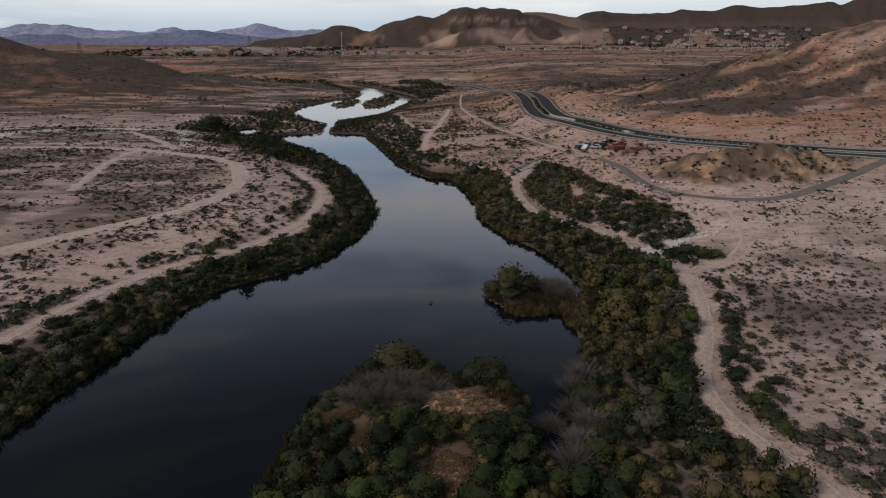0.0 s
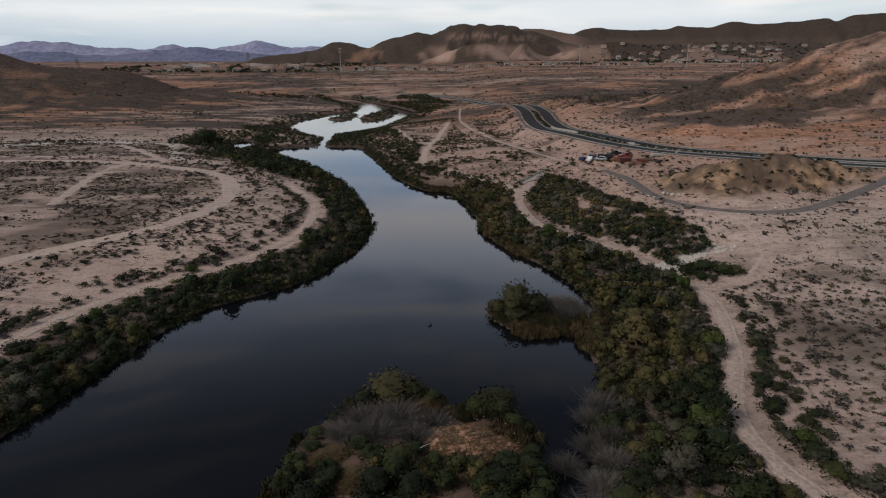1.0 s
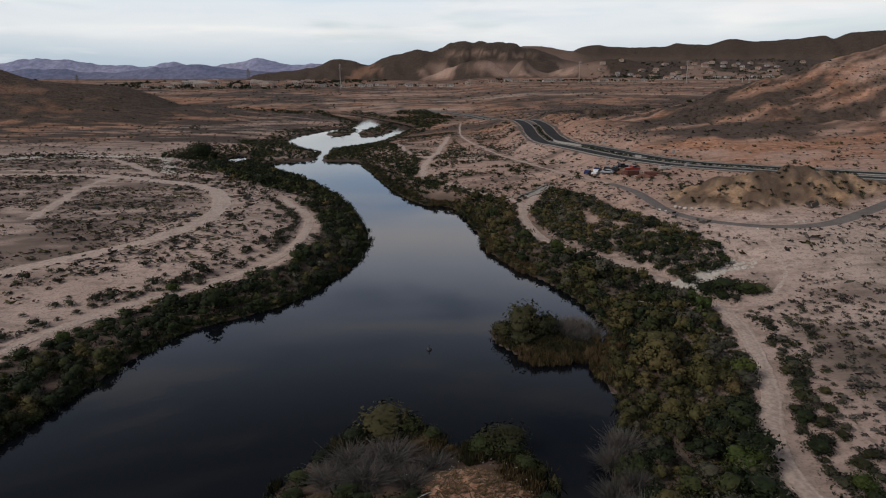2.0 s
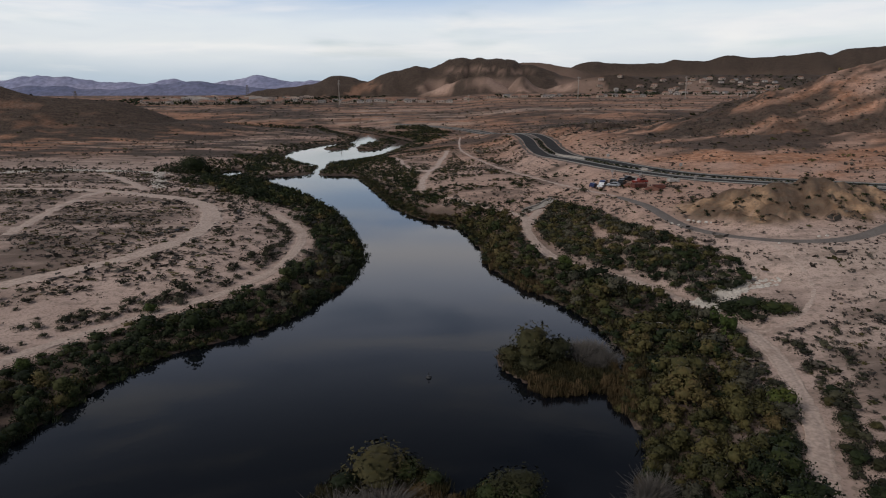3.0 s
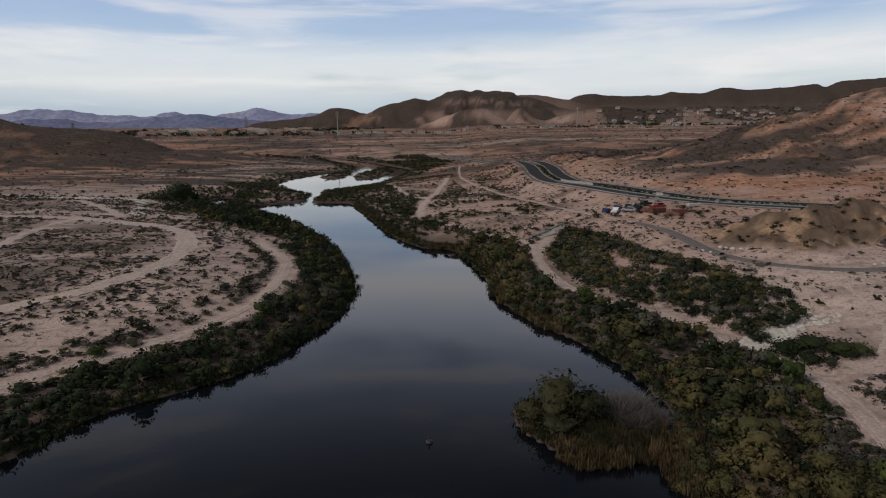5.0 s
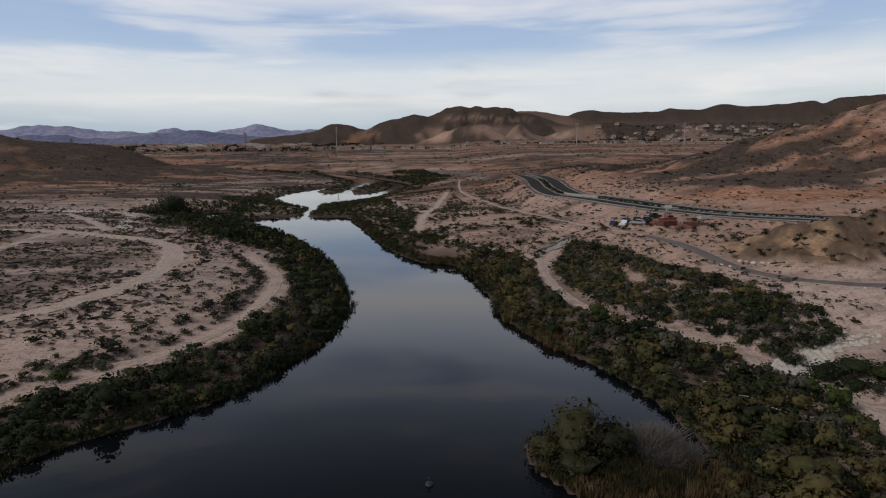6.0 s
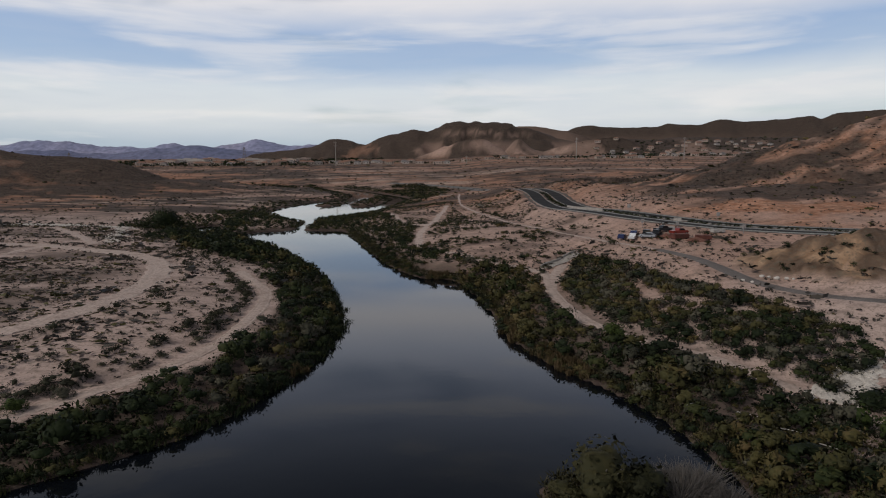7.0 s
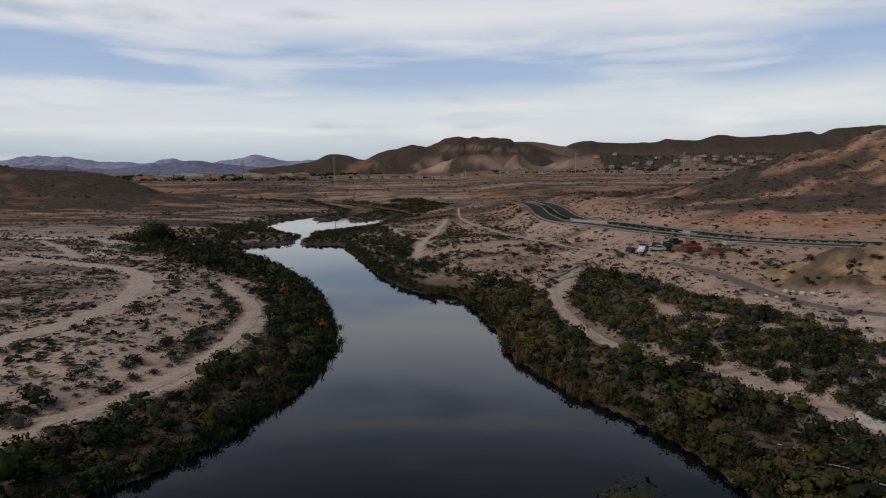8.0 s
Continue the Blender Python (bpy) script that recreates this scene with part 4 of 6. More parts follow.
    gap = sample(GAP, x, y)
    ok = (x > river_line(y) + 3) & (gap > 0.8) & (x < np.interp(y, [232, 236, 262, 292, 320, 345, 420, 460], [8, 6, -9, -9, -8, -15, -28, -34]) + 2.5 * fbm(x, y, 12, 2, 77))
    x, y = x[ok], y[ok]
    w = RNG.uniform(2.2, 4.2, len(x))
    take(x, y, w, w * RNG.uniform(0.5, 0.85, len(x)), np.where(RNG.random(len(x)) < 0.72, 0, 1))
    # clumps between the sandy tracks of the terrace
    x, y = jitter(-25, 60, 225, 470, 2.4)
    n = fbm(x / 1.5, y, 17, 3, 78)
    plot = (x > np.interp(y, [300, 320, 352, 460], [-2, 1, 4, 14])) & (x < np.interp(y, [300, 340, 380, 430], [4, 15, 14, 10])) & (y > 305) & (y < 440)
    plot |= (x > np.interp(y, [335, 365], [-11, -14])) & (x < -3) & (y > 335) & (y < 368)
    ok = ((plot & (n > -0.28)) | (n > 0.19)) & (sample(GAP, x, y) > 6) & clear_of(x, y, [SIDE_PATH, LAKE_PATH, PARK_ROAD], 2.6) & (line_distance(x, y, HIGHWAY[::3])[0] > 15)
    x, y = x[ok], y[ok]
    w = RNG.uniform(1.6, 3.6, len(x))
    take(x, y, w, w * RNG.uniform(0.35, 0.6, len(x)), np.where(RNG.random(len(x)) < 0.4, 0, np.where(RNG.random(len(x)) < 0.5, 1, 2)))
    # low bar between the two lakes
    x, y = jitter(-150, -36, 338, 445, 2.6)
    gap = sample(GAP, x, y)
    ok = (gap > 0.2) & (RNG.random(len(x)) < 0.85) & (x < river_line(y) + 30) & (gap < np.where(x < -68, 34, 22)) & (y < 445)
    x, y = x[ok], y[ok]
    w = RNG.uniform(2.2, 4.2, len(x))
    take(x, y, w, w * RNG.uniform(0.6, 0.95, len(x)), np.where(RNG.random(len(x)) < 0.8, 0, 1))
    x, y = jitter(-190, 40, 398, 900, 4.4)
    gap = sample(GAP, x, y)
    ok = (gap > 0.5) & (gap < 19 + 14 * fbm(x, y, 60, 3, 79)) & (y > 445)
    x, y = x[ok], y[ok]
    w = RNG.uniform(3.0, 6.0, len(x))
    take(x, y, w, w * RNG.uniform(0.3, 0.55, len(x)), np.where(RNG.random(len(x)) < 0.8, 0, 1))
    # trees east of the upper lake
    x, y = jitter(-50, 30, 560, 860, 4.6)
    n = fbm(x, y, 40, 3, 181)
    ok = (sample(GAP, x, y) > 3) & (x < np.interp(y, [560, 620, 700, 860], [-18, 4, 14, -10]) + 14 * n) & (n > -0.35)
    x, y = x[ok], y[ok]
    w = RNG.uniform(4.0, 7.0, len(x))
    take(x, y, w, w * RNG.uniform(0.5, 0.8, len(x)), np.where(RNG.random(len(x)) < 0.75, 0, 1))
    x, y = jitter(-460, -150, 840, 1010, 8.0)
    gap = sample(GAP, x, y)
    ok = (gap > -0.5) & (gap < 14)
    x, y = x[ok], y[ok]
    w = RNG.uniform(8, 13, len(x))
    take(x, y, w, w * RNG.uniform(0.4, 0.6, len(x)), np.zeros(len(x), int))
    x, y, w, h, k = [np.concatenate(v) for v in (X, Y, W, H, K)]
    # the banks between the two lakes carry low growth only
    h = h * np.interp(y, [225, 285], [1.0, 0.72])
    w = w * np.interp(y, [255, 300, 400], [1.0, 0.8, 0.9])
    return x, y, w, h, k


LEAVES = [M_GREEN, M_OLIVE, M_SAGE, M_BRIGHT]
LABELS = ["dark green willow shrub on the river bank", "olive brown tamarisk shrub on the river bank", "grey green saltbush beside the dirt track", "bright yellow green young cottonwood bush"]


def stem_mesh(rng):
    """A few bent stems that rise from one root, for a bush of width 1 and height 1."""
    bm = bmesh.new()
    for k in range(5):
        a = k * 1.257 + rng.uniform(-0.3, 0.3)
        pts = [Vector((0.02 * math.cos(a), 0.02 * math.sin(a), -0.05)), Vector((0.12 * math.cos(a), 0.12 * math.sin(a), 0.3)), Vector((0.26 * math.cos(a + 0.3), 0.26 * math.sin(a + 0.3), 0.62))]
        rings = []
        for p, r in zip(pts, (0.024, 0.017, 0.007)):
            rings.append([bm.verts.new(p + Vector((r * math.cos(i * 1.5708), r * math.sin(i * 1.5708), 0))) for i in range(4)])
        for lo, hi in zip(rings, rings[1:]):
            for i in range(4):
                bm.faces.new((lo[i], lo[(i + 1) % 4], hi[(i + 1) % 4], hi[i]))
    me = bpy.data.meshes.new("stems")
    bm.to_mesh(me)
    bm.free()
    me.materials.append(M_WOOD)
    return me


def part(name, me, parent, label=""):
    ob = new(name, me)
    ob.parent = parent
    if label:
        ob["label"] = label
    return ob


def thing(name, label, category, group="", at=None):
    ob = new(name)
    ob.empty_display_size = 0.2
    if at is not None:
        ob.matrix_basis = at
    return tagged(ob, label, category, group)


def plant_banks():
    x, y, w, h, k = bank_places()
    order = np.argsort(np.hypot(x, y - 25))
    single = np.zeros(len(x), bool)
    pool = order[(y[order] > 40) & (sample(GAP, x, y)[order] < 14)]
    single[pool[:290]] = True
    stems = stem_mesh(RNG)
    proto = {}
    for kind in range(4):
        for v in range(5):
            proto[kind, v] = None
    for i in np.nonzero(single)[0]:
        kind, v = int(k[i]), int(RNG.integers(0, 5))
        z = float(max(ground_z(x[i], y[i]), 0.0)) - 0.05
        m = pose(x[i], y[i], z, 0, 0, RNG.uniform(0, 360)) @ Matrix.Diagonal((w[i], w[i], h[i], 1))
        if proto[kind, v] is None:
            ob = thing("shrub", LABELS[kind], "shrub", "river bank shrubs")
            part("crown", quads_mesh("crown", NEAR[v + kind % 3], LEAVES[kind], 0.1 + 0.2 * v), ob)
            part("woody_base", stems, ob)
            ob.matrix_basis = m
            proto[kind, v] = ob
        else:
            ob = copy_thing(proto[kind, v], m)
            ob.matrix_basis = m
    names = ["willow_thicket", "tamarisk_thicket", "saltbush_thicket", "cottonwood_saplings"]
    texts = ["dense dark green willow thicket lining the river banks", "dense olive and rusty tamarisk thicket beside the water", "grey green saltbush among the bank shrubs", "scattered bright green young cottonwoods on the banks"]
    for kind in range(4):
        parts = []
        for lod, lo, hi in ((NEAR, -99, 100), (HALF, 100, 190), (MID, 190, 300), (FAR, 300, 9999)):
            i = (~single) & (k == kind) & (y >= lo) & (y < hi)
            parts.append(planted(lod, x[i], y[i], w[i], h[i]))
        q = np.concatenate(parts)
        if len(q):
            tagged(new(names[kind], quads_mesh(names[kind], q, LEAVES[kind])), texts[kind], "shrubs", kind="stuff")


plant_banks()


def plant_scrub():
    """Low dry shrubs over the flats and hills."""
    sets = [(-210, -35, 80, 330, 1.45, 0.42, 1.15), (46, 130, 30, 165, 1.55, 0.50, 1.10), (-20, 80, 165, 470, 2.0, 0.52, 1.2), (75, 290, 160, 520, 3.0, 0.55, 1.5), (-330, -100, 250, 420, 5.0, 0.5, 1.6), (-420, 420, 400, 900, 6.5, 0.6, 1.9), (-700, 800, 900, 1450, 14.0, 0.5, 3.2)]
    green, grey = [], []
    for x0, x1, y0, y1, step, prob, size in sets:
        x, y = jitter(x0, x1, y0, y1, step)
        gap = sample(GAP, x, y)
        n = 1.1 * fbm(x / 2, y, 7, 3, 91) + 0.7 * fbm(x, y, 45, 2, 93) + 0.8 * np.exp(-((x - 67) / 10) ** 2 - ((y - 94) / 11) ** 2)
        ok = (gap > 9) & (RNG.random(len(x)) < prob + 0.95 * n) & clear_of(x, y, TRACKS, 2.3) & (line_distance(x, y, HIGHWAY[::3])[0] > 14)
        ok &= ~inside(x, y, THICKET) & ~inside(x, y, GROVE)
        x, y = x[ok], y[ok]
        w = size * np.exp(RNG.normal(0, 0.42, len(x)))
        h = w * RNG.uniform(0.35, 0.6, len(x))
        g = RNG.random(len(x)) < 0.22
        close = y < 118
        for lod, part_of in ((SMALL, close), (TINY, ~close)):
            green.append(planted(lod, x[g & part_of], y[g & part_of], w[g & part_of], h[g & part_of]))
            grey.append(planted(lod, x[~g & part_of], y[~g & part_of], w[~g & part_of], h[~g & part_of]))
    # low mats that cover the flat inside the bend of the wide road
    x, y = jitter(-230, -45, 125, 330, 1.9)
    inner_x = np.interp(y, WIDE_ROAD[5:70, 1], WIDE_ROAD[5:70, 0])
    inside_bend = (x < inner_x - 4) & (y < 248)
    n = fbm(x / 2.4, y, 6, 3, 96)
    ok = np.where(inside_bend, n > -0.06, n > 0.16) & (sample(GAP, x, y) > 17) & clear_of(x, y, TRACKS, 2.6) & ~inside(x, y, GROVE)
    x, y = x[ok], y[ok]
    w = 2.1 * np.exp(RNG.normal(0, 0.3, len(x)))
    g = RNG.random(len(x)) < 0.45
    for kind, rows in ((g, green), (~g, grey)):
        rows.append(planted(TINY, x[kind], y[kind], w[kind], w[kind] * RNG.uniform(0.16, 0.32, kind.sum())))
    tagged(new("desert_scrub", quads_mesh("desert_scrub", np.concatenate(grey), M_DRY)), "low grey brown desert scrub dotted over dry soil", "shrubs", kind="stuff")
    tagged(new("creosote_scrub", quads_mesh("creosote_scrub", np.concatenate(green), M_OLIVE)), "low olive creosote bushes dotted over dry soil", "shrubs", kind="stuff")


plant_scrub()


def plant_reeds():
    x, y = jitter(-130, 60, 36, 330, 0.9)
    gap = sample(GAP, x, y)
    east = x > river_line(y)
    ok = (gap > -1.2) & (gap < 1.4) & (fbm(x, y, 16, 3, 101) > np.where(east, 0.24, 0.35))
    x, y = x[ok], y[ok]
    w = RNG.uniform(0.8, 1.4, len(x))
    tagged(new("reeds", quads_mesh("reeds", planted(REEDS, x, y, w, RNG.uniform(0.9, 1.9, len(x))), M_REED)), "dry tan and rusty reeds along the waterline", "reeds", kind="stuff")

    x, y = jitter(-130, 60, 34, 335, 1.2)
    gap = sample(GAP, x, y)
    ok = (gap > -0.25) & (gap < 2.6) & ~inside(x, y, ISLAND)
    x, y = x[ok], y[ok]
    east = x > river_line(y)
    thin = [reed_tuft(RNG, 26) for k in range(5)]
    for side, mat, text in ((~east, M_GREEN, "dark sedge along the western waterline"), (east, M_CATTAIL, "olive sedge along the eastern waterline")):
        w = RNG.uniform(1.4, 2.2, side.sum())
        tagged(new("sedge", quads_mesh("sedge", planted(thin, x[side], y[side], w, RNG.uniform(0.6, 1.3, side.sum())), mat)), text, "sedge", kind="stuff")


plant_reeds()

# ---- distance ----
# distance haze is mixed into both rock colours as blue, paler farther back
M_HAZEROCK = material("haze_blue_rock", [(0.25, 0.265, 0.40), (0.34, 0.33, 0.45)], 0.004, 0.95, 0.0, 10)
M_HAZERIDGE = material("haze_dark_blue_rock", [(0.14, 0.155, 0.25), (0.19, 0.195, 0.29)], 0.004, 0.95, 0.0, 10)


def mountain_range(crest, depth, mat, seed, label):
    c = spline(crest, False, 14)
    v = np.linspace(-1, 1, 25)
    X = np.repeat(c[:, 0][:, None], len(v), 1)
    Y = c[:, 1][:, None] + v[None, :] * depth
    rough = fbm(X, Y, 160, 5, seed)
    Z = (c[:, 2][:, None] + 14 * fbm(c[:, 0], c[:, 0] * 0, 90, 4, seed)[:, None]) * (1 - np.abs(v)[None, :]) ** 0.9 * (1 + 0.25 * rough * np.abs(v)[None, :]) + 20 * np.abs(v)[None, :]
    ob = new("mountain_range", sheet("mountain_range", X, Y, Z, mat))
    ob.data.polygons.foreach_set("use_smooth", np.ones(len(ob.data.polygons), bool))
    tagged(ob, label, "mountains", kind="structure")


mountain_range([(-2760, 3900, 150), (-2549, 3900, 156), (-2348, 3900, 181), (-2200, 3900, 176), (-2058, 3900, 157), (-1897, 3900, 141), (-1700, 3900, 140), (-1566, 3900, 164), (-1469, 3900, 148), (-1300, 3900, 140), (-1173, 3900, 154), (-1040, 3900, 178), (-910, 3900, 156), (-800, 3900, 138), (-713, 3900, 150), (-500, 3900, 110)], 240, M_HAZEROCK, 201, "hazy blue mountain range on the horizon")
mountain_range([(-2500, 3500, 90), (-2100, 3500, 112), (-1700, 3500, 100), (-1450, 3500, 124), (-1150, 3500, 128), (-950, 3500, 104), (-700, 3500, 80)], 200, M_HAZERIDGE, 207, "low haze blue ridge before the mountain range")


def plant_rows():
    """Shrub rows beside the western tracks, clumps beside the eastern one."""
    rows = []
    for line, off, spread, size, prob in ((WIDE_ROAD, -7.0, 1.2, 2.0, 0.7), (WIDE_ROAD, -13.0, 2.0, 1.8, 0.45), (LOW_TRACK, 3.5, 0.7, 2.0, 0.75), (LOW_TRACK, 5.2, 1.3, 2.4, 0.62), (LOW_TRACK, 8.5, 2.2, 1.9, 0.4), (RIGHT_TRACK, 3.4, 0.4, 1.9, 0.85), (RIGHT_TRACK, -4.0, 0.6, 2.2, 0.8), (RIGHT_TRACK, -8.5, 2.0, 1.6, 0.4)):
        c = dense(line, 1.6)
        d = np.gradient(c, axis=0)
        d /= np.linalg.norm(d, axis=1)[:, None]
        p = c + np.stack([-d[:, 1], d[:, 0]], -1) * (off + RNG.normal(0, spread, len(c)))[:, None]
        keep = (RNG.random(len(p)) < prob + 0.9 * fbm(p[:, 0], p[:, 1], 18, 2, 111)) & clear_of(p[:, 0], p[:, 1], TRACKS, 2.8) & (sample(GAP, p[:, 0], p[:, 1]) > 6)
        p = p[keep & (p[:, 1] < 240)]
        w = size * np.exp(RNG.normal(0, 0.3, len(p)))
        h = w * RNG.uniform(0.45, 0.7, len(p))
        for lod, some in ((HALF, p[:, 1] < 135), (MID, p[:, 1] >= 135)):
            rows.append(planted(lod, p[some, 0], p[some, 1], w[some], h[some]))
    tagged(new("trackside_shrubs", quads_mesh("trackside_shrubs", np.concatenate(rows), M_SCRUB)), "dark low shrubs in rows beside dirt tracks", "shrubs", kind="stuff")


plant_rows()

# ---- single trees and bushes ----
TREE_CLOUD = [leaf_cloud(RNG, 1100, 0.060, 16, body=(3, 7, 9)) for k in range(2)]


def trunk_mesh(rng, height, radius, limbs):
    """Tapered trunk with limbs, in metres."""
    bm = bmesh.new()

    def tube(a, b, ra, rb, sides=7):
        a, b = Vector(a), Vector(b)
        q = (b - a).to_track_quat("Z", "Y")
        rings = []
        for p, r in ((a, ra), (a.lerp(b, 0.5) + Vector((rng.normal(0, 0.1), rng.normal(0, 0.1), 0)), (ra + rb) / 2), (b, rb)):
            rings.append([bm.verts.new(p + q @ Vector((r * math.cos(i * 6.283 / sides), r * math.sin(i * 6.283 / sides), 0))) for i in range(sides)])
        for lo, hi in zip(rings, rings[1:]):
            for i in range(sides):
                bm.faces.new((lo[i], lo[(i + 1) % sides], hi[(i + 1) % sides], hi[i]))

    tube((0, 0, -0.3), (0.1, 0, height * 0.45), radius, radius * 0.7)
    for k in range(limbs):
        a = k * 6.283 / limbs
        tube((0.05, 0, height * rng.uniform(0.25, 0.45)), (math.cos(a) * height * 0.5, math.sin(a) * height * 0.5, height * rng.uniform(0.6, 0.8)), radius * 0.5, radius * 0.12, 5)
    me = bpy.data.meshes.new("trunk")
    bm.to_mesh(me)
    bm.free()
    me.materials.append(M_WOOD)
    return me


def tree(x, y, w, h, mat, label, variant=0, cloud=None):
    z = float(max(ground_z(x, y), 0))
    ob = thing("tree", label, "tree", at=pose(x, y, z))
    part("trunk", trunk_mesh(RNG, h, 0.035 * h, 5), ob)
    q = (TREE_CLOUD[variant] if cloud is None else cloud).copy()
    q[:, :4] = q[:, :4] * np.array([w, w, h * 0.93]) + np.array([0, 0, h * 0.06])
    part("crown", quads_mesh("crown", q, mat), ob)
    return ob


tree(-124, 344, 17, 12.0, M_GREEN, "broad dark round tree above the bank thicket", 0, leaf_cloud(RNG, 2600, 0.052, 18, round_=1.0, body=(3, 8, 10)))
tree(-92, 276, 9, 6.0, M_GREEN, "dark round tree among bank shrubs", 1)
tree(-63, 238, 8, 5.0, M_GREEN, "dark round tree at the river bend", 0)
tree(27.5, 150, 4.6, 3.8, M_BRIGHT, "bright green small tree beside the dirt track", 1)
tree(32.0, 68, 5.0, 4.0, M_BRIGHT, "leafy green small tree beside the dirt track", 0)
tree(42.0, 64, 3.6, 3.0, M_BRIGHT, "light green bush tree beyond the track", 1)
tree(-58.3, 102, 3.0, 3.4, M_BRIGHT, "yellow green small tree on the western bank", 0)
tree(-61.5, 74, 3.2, 3.4, M_BRIGHT, "yellowing small tree on the western bank", 1)
tree(-51.8, 127.7, 3.4, 2.2, M_BRIGHT, "round light green bush beside the pale track", 0)
tree(-47.9, 131.4, 3.0, 1.8, M_SAGE, "round grey green bush beside the pale track", 1)


def bush(x, y, w, h, mat, label, group="", reps=NEAR):
    z = float(max(ground_z(x, y), 0)) - 0.05
    ob = thing("bush", label, "bush", group)
    part("crown", quads_mesh("crown", reps[int(RNG.integers(0, len(reps)))], mat, RNG.random()), ob)
    part("woody_base", STEMS, ob)
    ob.matrix_basis = pose(x, y, z, 0, 0, RNG.uniform(0, 360)) @ Matrix.Diagonal((w, w, h, 1))
    return ob


STEMS = stem_mesh(RNG)
DENSE = [leaf_cloud(RNG, 600, 0.068, 11, body=(3, 6, 7)) for k in range(4)]
# dark clump where the foot path meets the track
for bx, by, bw, bh in ((52.0, 126.5, 6.4, 3.2), (54.8, 124.4, 6.2, 3.2), (57.6, 123.0, 5.6, 2.9), (60.0, 122.2, 4.6, 2.3), (53.2, 122.4, 4.4, 2.2)):
    bush(bx, by, bw, bh, M_GREEN, "dense dark bush where the foot path meets the track", "foot path bushes", DENSE)
for bx, by, bw, bh in ((41.8, 72, 3.4, 2.2), (44.2, 78.5, 3.4, 2.0), (41.8, 61.6, 4.0, 2.4), (42.0, 58.4, 3.8, 2.2), (47.5, 86, 3.0, 1.7), (51, 94, 2.8, 1.6), (53.6, 102, 2.6, 1.4)):
    bush(bx, by, bw, bh, M_GREEN, "dark green bush on the far side of the dirt track", "eastern track bushes", DENSE)
for bx, by, bw, bh in ((43.6, 73.6, 2.6, 1.5), (45.6, 77.0, 2.8, 1.6), (44.4, 80.6, 2.6, 1.4), (46.6, 83.4, 3.0, 1.7), (48.4, 87.6, 2.8, 1.5), (49.0, 91.4, 2.6, 1.4), (46.2, 74.6, 2.2, 1.2), (48.2, 80.2, 2.4, 1.3), (50.4, 85.2, 2.2, 1.2), (44.4, 68.6, 2.8, 1.6), (46.8, 70.4, 2.4, 1.3)):
    bush(bx, by, bw, bh, M_TAMARISK, "dark grey olive bush beyond the dirt track", "eastern track bushes", DENSE)
# shrubs on the mound
for k in range(130):
    bx, by = RNG.uniform(66, 124), RNG.uniform(164, 200)
    if sample(HILL, np.array([bx]), np.array([by]))[0] > 1.0:
        bush(bx, by, RNG.uniform(1.1, 2.1), RNG.uniform(0.7, 1.2), M_GREEN, "small dark shrub on the ochre mound", "mound shrubs", MID)

# ---- islands ----
M_MAT = material("flattened_reeds", [(0.22, 0.110, 0.068), (0.36, 0.195, 0.125), (0.46, 0.27, 0.18)], 1.2, 0.95, 0.6, 7, dist=0.15)
M_WHITE = material("bleached_debris", [(0.36, 0.33, 0.30), (0.52, 0.49, 0.45)], 2.0, 0.9, 0.2)
M_ASH = leaf_material("bare_twigs", [(0.056, 0.050, 0.045), (0.098, 0.087, 0.078), (0.150, 0.133, 0.119)])


def reed_patch(name, poly, step, h0, h1, mat, label, seed, cut=-1.0, wide=1.2):
    x0, y0 = poly.min(0)[:2]
    x1, y1 = poly.max(0)[:2]
    x, y = jitter(x0, x1, y0, y1, step)
    ok = inside(x, y, poly) & (fbm(x, y, 5, 2, seed) > cut)
    x, y = x[ok], y[ok]
    q = planted(REEDS, x, y, np.full(len(x), wide), RNG.uniform(h0, h1, len(x)))
    tagged(new(name, quads_mesh(name, q, mat)), label, "reeds", kind="stuff")


